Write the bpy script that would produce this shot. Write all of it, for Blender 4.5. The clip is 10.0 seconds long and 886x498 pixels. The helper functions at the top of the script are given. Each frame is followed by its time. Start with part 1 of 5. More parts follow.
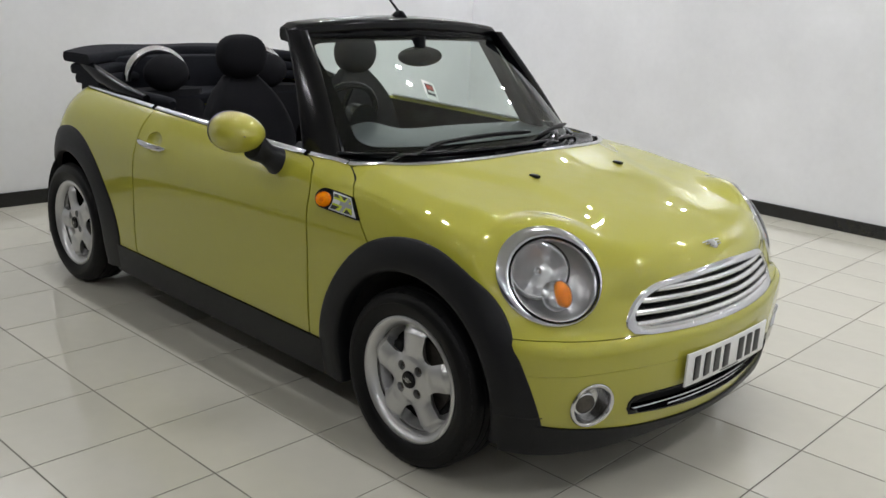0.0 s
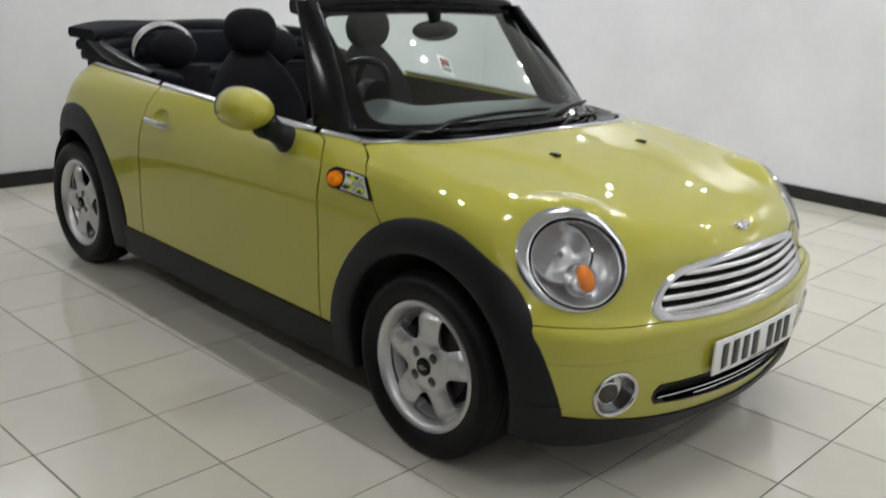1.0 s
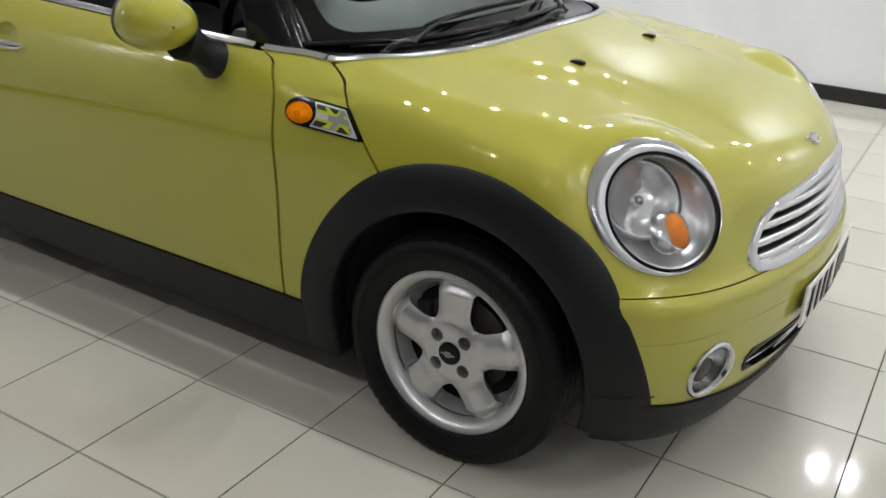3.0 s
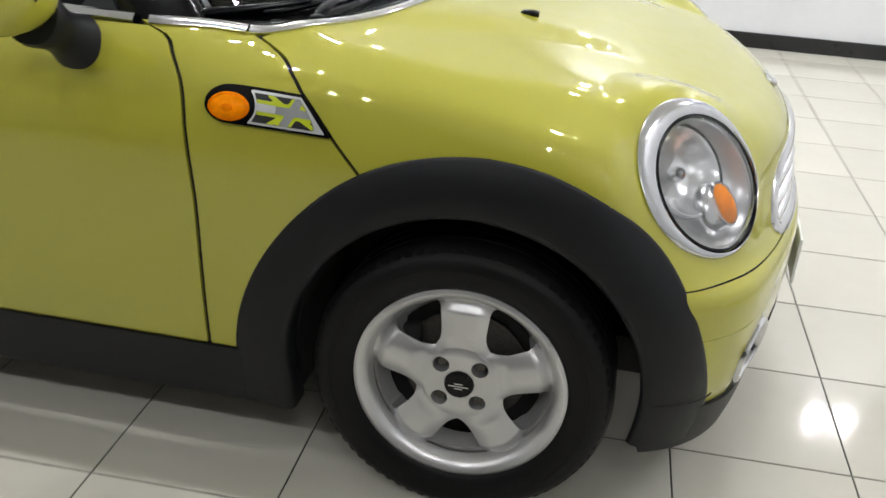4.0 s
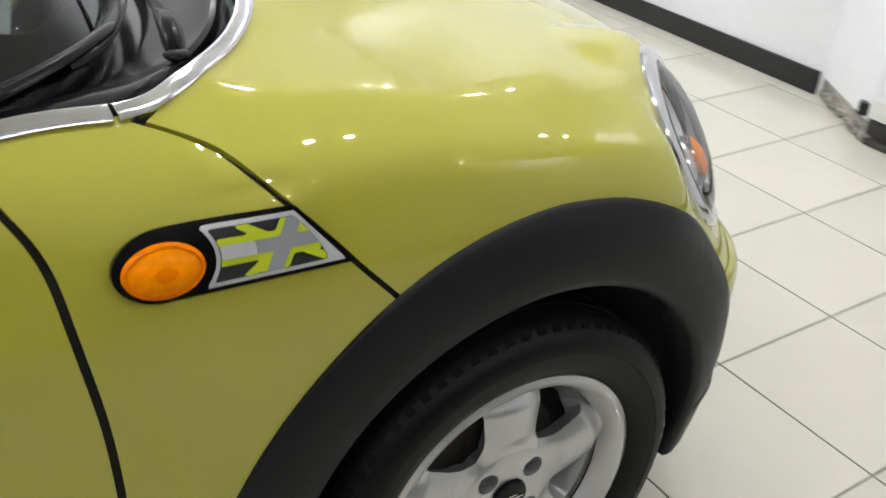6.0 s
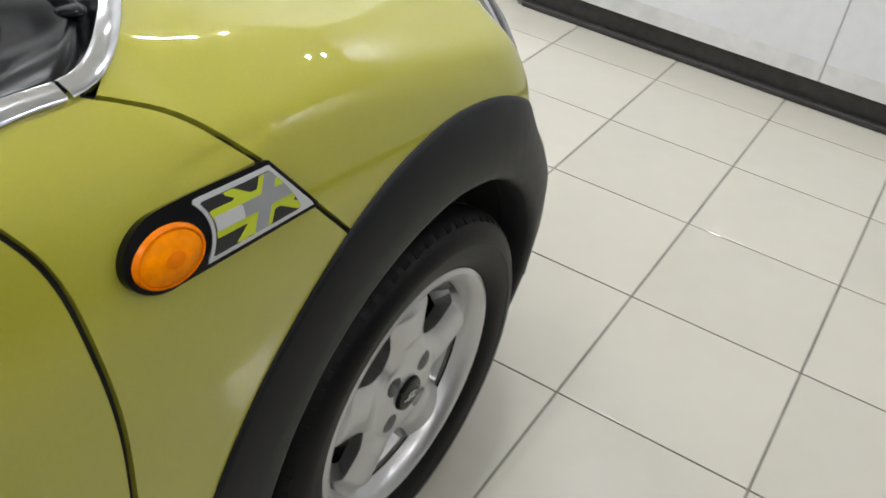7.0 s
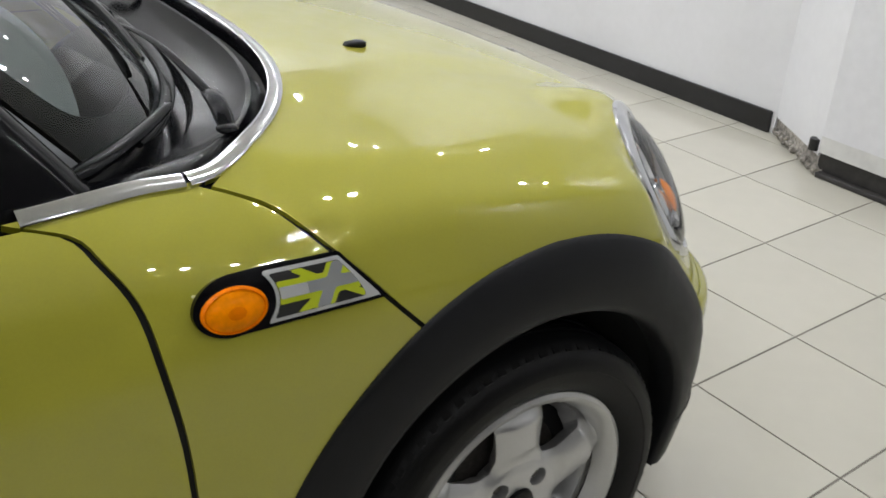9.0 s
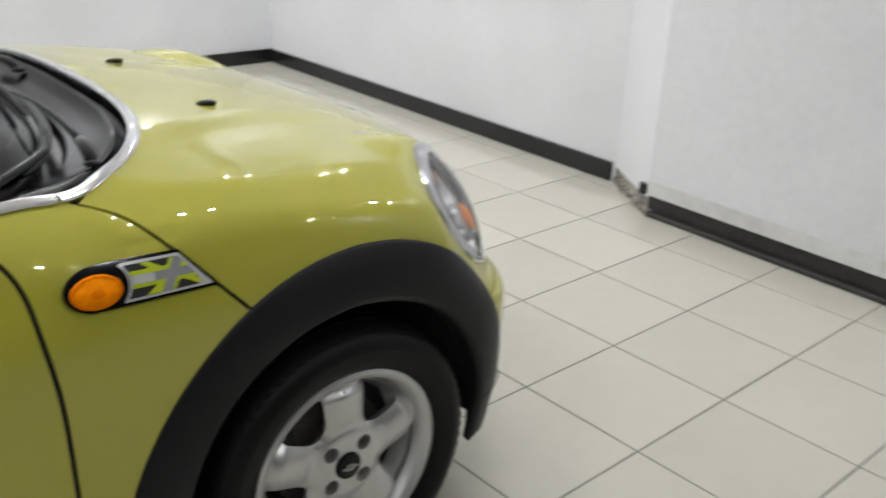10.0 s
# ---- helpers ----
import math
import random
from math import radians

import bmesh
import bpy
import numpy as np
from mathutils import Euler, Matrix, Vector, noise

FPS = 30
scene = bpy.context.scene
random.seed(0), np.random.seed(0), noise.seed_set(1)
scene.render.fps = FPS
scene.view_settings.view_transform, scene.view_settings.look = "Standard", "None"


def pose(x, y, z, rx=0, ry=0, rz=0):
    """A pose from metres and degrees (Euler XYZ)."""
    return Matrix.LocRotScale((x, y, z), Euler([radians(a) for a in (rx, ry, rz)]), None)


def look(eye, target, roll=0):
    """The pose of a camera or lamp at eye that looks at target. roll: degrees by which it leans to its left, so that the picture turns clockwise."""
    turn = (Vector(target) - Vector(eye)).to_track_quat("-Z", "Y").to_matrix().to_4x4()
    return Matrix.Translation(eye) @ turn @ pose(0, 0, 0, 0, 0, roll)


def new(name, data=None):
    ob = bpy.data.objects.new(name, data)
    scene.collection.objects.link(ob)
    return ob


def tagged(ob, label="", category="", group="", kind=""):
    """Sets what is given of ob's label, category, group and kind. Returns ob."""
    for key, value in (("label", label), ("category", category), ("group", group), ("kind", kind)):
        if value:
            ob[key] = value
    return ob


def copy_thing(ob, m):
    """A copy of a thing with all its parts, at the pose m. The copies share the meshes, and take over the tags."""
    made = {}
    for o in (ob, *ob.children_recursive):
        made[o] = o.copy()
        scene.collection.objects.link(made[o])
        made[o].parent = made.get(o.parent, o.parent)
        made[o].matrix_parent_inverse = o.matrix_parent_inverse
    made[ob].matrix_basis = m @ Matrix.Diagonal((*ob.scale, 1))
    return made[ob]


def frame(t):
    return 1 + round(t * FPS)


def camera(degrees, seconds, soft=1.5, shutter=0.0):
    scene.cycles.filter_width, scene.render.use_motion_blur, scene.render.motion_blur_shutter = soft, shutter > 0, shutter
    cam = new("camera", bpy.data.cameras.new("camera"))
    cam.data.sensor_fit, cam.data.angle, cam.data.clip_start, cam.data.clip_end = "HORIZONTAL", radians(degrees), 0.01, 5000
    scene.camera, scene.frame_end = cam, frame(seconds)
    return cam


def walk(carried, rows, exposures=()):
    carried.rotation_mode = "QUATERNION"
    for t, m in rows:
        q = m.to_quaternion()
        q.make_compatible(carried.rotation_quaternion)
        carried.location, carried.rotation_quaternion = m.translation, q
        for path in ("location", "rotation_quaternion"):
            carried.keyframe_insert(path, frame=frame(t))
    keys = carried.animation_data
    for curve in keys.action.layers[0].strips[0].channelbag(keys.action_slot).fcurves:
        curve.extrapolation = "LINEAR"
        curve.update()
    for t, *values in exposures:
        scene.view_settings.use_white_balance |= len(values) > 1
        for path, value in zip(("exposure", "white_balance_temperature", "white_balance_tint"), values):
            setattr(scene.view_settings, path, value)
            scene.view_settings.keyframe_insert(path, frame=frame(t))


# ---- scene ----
# ---- camera ----
cam = camera(51.4, 10.0, 1.5, 0.5)
ROWS = [
    (0.0, 1.983, -2.717, 1.521, 44.16, -15.75, 2.97),
    (0.5, 1.969, -2.701, 1.519, 44.35, -15.66, 2.91),
    (1.0, 1.888, -2.640, 1.487, 44.86, -16.94, 2.91),
    (1.3, 1.803, -2.610, 1.467, 44.63, -20.65, 3.35),
    (1.5, 1.738, -2.616, 1.501, 44.44, -21.88, 3.08),
    (2.0, 1.516, -2.593, 1.493, 42.15, -20.34, 3.85),
    (2.5, 1.259, -2.520, 1.425, 37.80, -21.41, 3.39),
    (2.7, 1.165, -2.496, 1.432, 35.77, -22.59, 2.87),
    (3.8, 0.389, -2.317, 1.340, 15.79, -25.84, 3.24),
    (4.0, 0.228, -2.289, 1.330, 10.53, -26.16, 3.54),
    (4.5, -0.042, -2.097, 1.307, 1.84, -27.69, 3.30),
    (5.0, -0.307, -1.886, 1.298, -9.39, -29.67, 3.87),
    (5.2, -0.394, -1.832, 1.270, -13.90, -28.94, 3.39),
    (6.3, -0.700, -1.451, 1.288, -40.65, -31.37, 4.71),
    (6.5, -0.748, -1.408, 1.292, -45.67, -31.54, 4.92),
    (7.0, -0.887, -1.297, 1.301, -61.95, -35.54, 8.96),
    (7.5, -0.914, -1.288, 1.322, -63.87, -35.86, 10.24),
    (8.0, -0.856, -1.277, 1.295, -56.47, -33.09, 7.75),
    (8.5, -0.764, -1.488, 1.324, -40.67, -30.00, 3.25),
    (9.0, -0.770, -1.641, 1.354, -35.47, -27.78, 2.59),
    (9.5, -0.837, -1.846, 1.393, -36.45, -25.94, 2.75),
    (10.0, -0.873, -2.059, 1.424, -41.17, -23.05, 2.49),
]


def aimed(x, y, z, yaw, pitch, roll):
    a, b = radians(yaw), radians(pitch)
    return look((x, y, z), (x - math.sin(a) * math.cos(b), y + math.cos(a) * math.cos(b), z + math.sin(b)), roll)


EXPOSURES = [(0.0, -0.45), (2.6, -0.42), (3.8, 0.08), (4.5, 0.03), (6.5, 0.1), (7.5, -0.15), (10.0, -0.3)]
walk(cam, [(t, aimed(*row)) for t, *row in ROWS], EXPOSURES)

# ---- light ----
CEILING = 2.55
LAMP_STRENGTH = 800.0
world = bpy.data.worlds.new("world")
scene.world = world
world.use_nodes = True
world.node_tree.nodes["Background"].inputs[0].default_value = (0.9, 0.95, 1.0, 1)
world.node_tree.nodes["Background"].inputs[1].default_value = 0.05
scene.view_settings.exposure = 0.0


# ---- materials ----
def material(name, colour, rough=0.5, metal=0.0, coat=0.0, grain=0.0, scale=40.0, bump=0.0, spread=0.0, stain=0.0, emit=0.0, coat_rough=0.03, coat_ior=1.5, spec=0.5):
    m = bpy.data.materials.new(name)
    m.use_nodes = True
    nodes, links = m.node_tree.nodes, m.node_tree.links
    p = nodes["Principled BSDF"]
    p.inputs["Base Color"].default_value = (*colour, 1)
    p.inputs["Roughness"].default_value = rough
    p.inputs["Metallic"].default_value = metal
    p.inputs["Coat Weight"].default_value = coat
    p.inputs["Coat Roughness"].default_value = coat_rough
    p.inputs["Coat IOR"].default_value = coat_ior
    p.inputs["Specular IOR Level"].default_value = spec
    if emit:
        p.inputs["Emission Color"].default_value = (*colour, 1)
        p.inputs["Emission Strength"].default_value = emit
    where = nodes.new("ShaderNodeTexCoord")
    if grain or bump or stain:
        fine = nodes.new("ShaderNodeTexNoise")
        fine.inputs["Scale"].default_value = scale
        fine.inputs["Detail"].default_value = 6
        links.new(where.outputs["Object"], fine.inputs["Vector"])
        wide = nodes.new("ShaderNodeTexNoise")
        wide.inputs["Scale"].default_value = scale * 0.06
        wide.inputs["Detail"].default_value = 4
        links.new(where.outputs["Object"], wide.inputs["Vector"])
    if grain or stain or spread:
        mix = nodes.new("ShaderNodeMix")
        mix.data_type, mix.blend_type = "RGBA", "MULTIPLY"
        mix.inputs[0].default_value = 1
        mix.inputs[6].default_value = (*colour, 1)
        value = None
        for source, amount in ((grain and fine.outputs["Fac"], grain), (stain and wide.outputs["Fac"], stain), (spread, spread)):
            if not amount:
                continue
            if source is spread:
                info = nodes.new("ShaderNodeObjectInfo")
                source = info.outputs["Random"]
            ramp = nodes.new("ShaderNodeMapRange")
            ramp.inputs[1].default_value, ramp.inputs[2].default_value = (0.3, 0.7) if amount is not spread else (0, 1)
            ramp.inputs[3].default_value, ramp.inputs[4].default_value = 1 - amount, 1 + amount * 0.3
            links.new(source, ramp.inputs[0])
            if value is None:
                value = ramp.outputs[0]
            else:
                times = nodes.new("ShaderNodeMath")
                times.operation = "MULTIPLY"
                links.new(value, times.inputs[0])
                links.new(ramp.outputs[0], times.inputs[1])
                value = times.outputs[0]
        links.new(value, mix.inputs[7])
        links.new(mix.outputs[2], p.inputs["Base Color"])
    if grain and rough > 0.02:
        rr = nodes.new("ShaderNodeMapRange")
        rr.inputs[3].default_value, rr.inputs[4].default_value = rough * 0.8, rough * 1.2
        links.new(wide.outputs["Fac"], rr.inputs[0])
        links.new(rr.outputs[0], p.inputs["Roughness"])
    if bump:
        b = nodes.new("ShaderNodeBump")
        b.inputs["Strength"].default_value = bump
        b.inputs["Distance"].default_value = 0.002
        links.new(fine.outputs["Fac"], b.inputs["Height"])
        links.new(b.outputs[0], p.inputs["Normal"])
    return m


def glass(name, tint, rough=0.0, ior=1.45):
    m = bpy.data.materials.new(name)
    m.use_nodes = True
    nodes, links = m.node_tree.nodes, m.node_tree.links
    nodes.clear()
    out = nodes.new("ShaderNodeOutputMaterial")
    clear, gloss, mix, f = (nodes.new("ShaderNode" + k) for k in ("BsdfTransparent", "BsdfGlossy", "MixShader", "Fresnel"))
    clear.inputs[0].default_value = (*tint, 1)
    gloss.inputs["Roughness"].default_value = rough
    f.inputs[0].default_value = ior
    links.new(f.outputs[0], mix.inputs[0])
    links.new(clear.outputs[0], mix.inputs[1])
    links.new(gloss.outputs[0], mix.inputs[2])
    links.new(mix.outputs[0], out.inputs[0])
    return m


PAINT = material("yellow_paint", (0.385, 0.370, 0.040), 0.5, 0.0, coat=1.0, coat_rough=0.015, coat_ior=1.65, grain=0.03, scale=300, spec=0.08)
BLACK_PLASTIC = material("black_plastic", (0.0070, 0.0075, 0.0092), 0.46, grain=0.15, scale=600, bump=0.15, stain=0.2, spec=0.26)
GLOSS_BLACK = material("gloss_black", (0.004, 0.004, 0.005), 0.12, grain=0.05, spec=0.22)
FRIT = material("black_glass_border", (0.003, 0.003, 0.003), 0.6, spec=0.0, grain=0.05)
SATIN_BLACK = material("satin_black", (0.005, 0.0053, 0.0065), 0.2, grain=0.12, scale=200, stain=0.15, spec=0.10)
RUBBER = material("rubber", (0.0065, 0.0065, 0.007), 0.44, grain=0.2, scale=120, bump=0.1, stain=0.3, spec=0.16)
DARK = material("dark_liner", (0.012, 0.012, 0.012), 0.85, grain=0.3)
CHROME = material("chrome", (0.64, 0.64, 0.65), 0.09, 1.0, grain=0.03, scale=60)
RING_CHROME = material("ring_chrome", (0.60, 0.61, 0.63), 0.12, 1.0, coat=0.0, grain=0.03, scale=60)
SATIN_CHROME = material("satin_chrome", (0.72, 0.72, 0.73), 0.22, 1.0, grain=0.05, scale=80)
ALLOY = material("alloy", (0.57, 0.57, 0.575), 0.31, 0.74, coat=0.25, coat_rough=0.14, grain=0.03, scale=220, stain=0.02)
ALLOY_DULL = material("alloy_barrel", (0.30, 0.29, 0.28), 0.45, 0.8, grain=0.3, scale=50, stain=0.3)
STEEL = material("brake_steel", (0.10, 0.09, 0.08), 0.5, 0.7, grain=0.3, scale=120)
REFLECTOR = material("reflector", (0.90, 0.91, 0.92), 0.18, 0.35, grain=0.04, scale=80)
AMBER = material("amber_lens", (0.95, 0.27, 0.0), 0.26, coat=0.08, grain=0.28, scale=60, bump=0.05, spec=0.05)
AMBER_DEEP = material("amber_deep", (0.85, 0.20, 0.0), 0.25, coat=0.3, grain=0.2, scale=90, spec=0.05)
FABRIC = material("black_fabric", (0.014, 0.015, 0.020), 0.9, grain=0.35, scale=500, bump=0.5, stain=0.2, spec=0.14)
SEAT = material("seat_cloth", (0.013, 0.013, 0.016), 0.9, grain=0.4, scale=700, bump=0.5, stain=0.2, spec=0.14)
DASH = material("dash_plastic", (0.075, 0.082, 0.088), 0.5, grain=0.15, scale=400, bump=0.3)
WHITE_PLATE = material("plate_white", (0.78, 0.78, 0.76), 0.35, grain=0.04)
INK = material("black_ink", (0.015, 0.015, 0.016), 0.4, grain=0.05)
RED = material("red_print", (0.35, 0.06, 0.04), 0.5, grain=0.1)
LIME = material("lime_print", (0.50, 0.58, 0.02), 0.3, coat=0.6, grain=0.03)
BADGE_SILVER = material("badge_silver", (0.62, 0.63, 0.64), 0.3, 0.35, grain=0.05)
GREY = material("grey_print", (0.30, 0.31, 0.32), 0.3, coat=0.6, grain=0.1, scale=30, stain=0.3)
GLASS = glass("windscreen_glass", (0.76, 0.85, 0.80), 0.0, 1.5)
LENS = glass("clear_lens", (0.97, 0.98, 0.98), 0.0, 1.85)
MIRROR = material("mirror_glass", (0.85, 0.87, 0.87), 0.01, 1.0)
WALL = material("white_wall_paint", (0.79, 0.795, 0.82), 0.6, grain=0.02, scale=25, bump=0.05, stain=0.09)
GREY_WALL = material("grey_wall_paint", (0.16, 0.16, 0.17), 0.7, grain=0.1, scale=12, stain=0.2)
PANEL = material("white_panel", (0.79, 0.795, 0.83), 0.4, grain=0.04, scale=25, stain=0.06)
BASE = material("black_baseboard", (0.014, 0.014, 0.016), 0.25, grain=0.2, scale=30, stain=0.4)
DUSTY = material("dusty_black_plinth", (0.045, 0.042, 0.04), 0.5, grain=0.4, scale=40, stain=0.5)
RUBBLE = material("broken_plaster", (0.45, 0.42, 0.38), 0.9, grain=0.6, scale=60, bump=1.0, stain=0.5)
TILE = material("cream_porcelain", (0.57, 0.55, 0.475), 0.09, grain=0.05, scale=14, stain=0.06, spread=0.05)
GROUT = material("dark_grout", (0.06, 0.055, 0.048), 0.8, grain=0.5, scale=8, stain=0.5)
PALE_GROUT = material("pale_grout", (0.21, 0.195, 0.165), 0.8, grain=0.4, scale=9, stain=0.5)
CEIL = material("white_ceiling", (0.86, 0.86, 0.86), 0.8, grain=0.03)
LAMP = material("lamp_glow", (0.97, 0.98, 1.0), 0.5, emit=LAMP_STRENGTH)


# ---- mesh helpers ----
def link_mesh(name, V, F, mat, parent=None, label="", normals=None, smooth=True):
    me = bpy.data.meshes.new(name)
    me.from_pydata([tuple(map(float, v)) for v in V], [], [tuple(map(int, f)) for f in F])
    me.materials.append(mat)
    if smooth:
        me.polygons.foreach_set("use_smooth", [True] * len(me.polygons))
    if normals is not None:
        me.normals_split_custom_set([tuple(map(float, n)) for n in normals])
    me.update()
    ob = new(name, me)
    if parent:
        ob.parent = parent
    if label:
        ob["label"] = label
    return ob


def part(name, bm, mat, parent=None, label="", smooth=True, sharp=40):
    bmesh.ops.recalc_face_normals(bm, faces=bm.faces)
    for f in bm.faces:
        f.smooth = smooth
    for e in bm.edges:
        if len(e.link_faces) == 2 and e.calc_face_angle(0) > radians(sharp):
            e.smooth = False
    me = bpy.data.meshes.new(name)
    bm.to_mesh(me)
    bm.free()
    me.materials.append(mat)
    ob = new(name, me)
    if parent:
        ob.parent = parent
    if label:
        ob["label"] = label
    return ob


def add_box(bm, centre, size, bevel=0.0, turn=None):
    m = Matrix.Translation(centre) @ (turn or Matrix()) @ Matrix.Diagonal((*size, 1))
    made = bmesh.ops.create_cube(bm, size=1, matrix=m)["verts"]
    if bevel:
        edges = {e for v in made for e in v.link_edges}
        bmesh.ops.bevel(bm, geom=list(edges), offset=bevel, segments=2, affect="EDGES", profile=0.5)
    return bm


def box(centre, size, bevel=0.0, turn=None):
    return add_box(bmesh.new(), centre, size, bevel, turn)


def add_rings(bm, rings, closed=True, caps=True, loop=False):
    rows = [[bm.verts.new(p) for p in ring] for ring in rings]
    pairs = list(zip(rows, rows[1:])) + ([(rows[-1], rows[0])] if loop else [])
    for a, b in pairs:
        n = len(a)
        for i in range(n if closed else n - 1):
            j = (i + 1) % n
            if len({a[i], a[j], b[j], b[i]}) == 4:
                bm.faces.new((a[i], a[j], b[j], b[i]))
    if caps and closed and not loop:
        bm.faces.new(rows[0][::-1])
        bm.faces.new(rows[-1])
    return bm


def loft(rings, closed=True, caps=True, loop=False):
    return add_rings(bmesh.new(), rings, closed, caps, loop)


def lathe(profile, n=48, axis="y", loop=False):
    """Turns (radius, height) pairs round the y axis."""
    rings = []
    for k in range(n):
        a = 2 * math.pi * k / n
        rings.append([(r * math.cos(a), h, r * math.sin(a)) for r, h in profile])
    return loft(rings, closed=loop, caps=False, loop=True)


def add_tube(bm, path, radius, n=10, flat=1.0, up=(0, 0, 1), closed=False):
    """A round or flattened tube along a path; radius may be a number or a list."""
    pts = [Vector(p) for p in path]
    rings = []
    for i, p in enumerate(pts):
        a, b = pts[i - 1 if closed else max(i - 1, 0)], pts[(i + 1) % len(pts) if closed else min(i + 1, len(pts) - 1)]
        way = (b - a).normalized()
        side = way.cross(Vector(up))
        side = side.normalized() if side.length > 1e-4 else Vector((1, 0, 0))
        top = side.cross(way)
        r = radius[i] if isinstance(radius, (list, tuple)) else radius
        rings.append([p + side * r * math.cos(t) + top * r * flat * math.sin(t) for t in (2 * math.pi * k / n for k in range(n))])
    return add_rings(bm, rings, True, not closed, closed)


def tube(path, radius, n=10, flat=1.0, up=(0, 0, 1), closed=False):
    return add_tube(bmesh.new(), path, radius, n, flat, up, closed)


def ellipsoid(centre, radii, turn=None, u=32, v=20):
    bm = bmesh.new()
    bmesh.ops.create_uvsphere(bm, u_segments=u, v_segments=v, radius=1, matrix=Matrix.Translation(centre) @ (turn or Matrix()) @ Matrix.Diagonal((*radii, 1)))
    return bm


def rounded(w, h, r, n=5):
    """A rounded rectangle's outline, w by h, about the origin."""
    out = []
    for cx, cy, a in ((w / 2 - r, h / 2 - r, 0), (-w / 2 + r, h / 2 - r, 90), (-w / 2 + r, -h / 2 + r, 180), (w / 2 - r, -h / 2 + r, 270)):
        out += [(cx + r * math.cos(radians(a + 90 * k / n)), cy + r * math.sin(radians(a + 90 * k / n))) for k in range(n + 1)]
    return out


# ---- the form of the car's body ----
def curve(keys):
    """A smooth curve through a few (place, value) keys."""
    x, y = np.array(sorted(keys), float).T
    n, h = len(x), np.diff(x)
    a, r = np.eye(n), np.zeros(n)
    for i in range(1, n - 1):
        a[i, i - 1 : i + 2] = h[i - 1], 2 * (h[i - 1] + h[i]), h[i]
        r[i] = 6 * ((y[i + 1] - y[i]) / h[i] - (y[i] - y[i - 1]) / h[i - 1])
    m = np.linalg.solve(a, r)
    s = np.linspace(x[0], x[-1], 3000)
    i = np.clip(np.searchsorted(x, s) - 1, 0, n - 2)
    p, q, g = x[i + 1] - s, s - x[i], h[i]
    v = (m[i] * p**3 + m[i + 1] * q**3) / (6 * g) + (y[i] / g - m[i] * g / 6) * p + (y[i + 1] / g - m[i + 1] * g / 6) * q
    return lambda at: np.interp(at, s, v)


def smax(a, b, k):
    h = np.maximum(k - np.abs(a - b), 0) / k
    return np.maximum(a, b) + h * h * k * 0.25


def step(v, a, b):
    t = np.clip((v - a) / (b - a), 0, 1)
    return t * t * (3 - 2 * t)


TOP = curve([(-3.2, 1.03), (-2.5, 1.04), (-1.6, 1.04), (-0.9, 1.02), (-0.7, 1.0), (-0.47, 0.960), (-0.17, 0.932), (0.02, 0.904), (0.25, 0.864), (0.45, 0.816), (0.60, 0.757), (0.72, 0.69), (0.9, 0.55)])
SIDE = curve([(0.1, 0.772), (0.31, 0.808), (0.45, 0.817), (0.62, 0.819), (0.74, 0.814), (0.82, 0.793), (0.88, 0.765), (0.94, 0.712), (1.0, 0.64)])
PLAN = curve([(-3.1, -0.08), (-2.6, -0.02), (-2.2, 0), (-1.2, 0.003), (-0.5, 0), (-0.1, -0.002), (0.2, -0.010), (0.45, -0.031), (0.8, -0.11)])
NOSE = curve([(0.1, 0.575), (0.17, 0.618), (0.24, 0.646), (0.31, 0.668), (0.42, 0.682), (0.50, 0.684), (0.535, 0.675), (0.56, 0.655), (0.60, 0.648), (0.66, 0.638), (0.72, 0.624), (0.80, 0.585), (0.9, 0.53)])
TAIL = curve([(0.1, 2.85), (0.35, 2.95), (0.6, 2.97), (0.8, 2.92), (0.97, 2.80), (1.1, 2.65)])
BELT = curve([(-2.9, 0.975), (-2.5, 0.968), (-1.7, 0.95), (-1.2, 0.940), (-0.68, 0.929), (-0.3, 0.928)])


CREASE_Y = curve([(-0.6, 0.60), (-0.346, 0.66), (-0.177, 0.679), (0.034, 0.657), (0.181, 0.635), (0.289, 0.620), (0.5, 0.56)])
CREASE_Z = curve([(-0.6, 0.945), (-0.346, 0.932), (-0.177, 0.920), (0.034, 0.899), (0.181, 0.880), (0.289, 0.868), (0.5, 0.83)])


LAMP_C, LAMP_N = np.array([0.395, 0.625, 0.730]), np.array([0.6386, 0.5653, 0.5224])


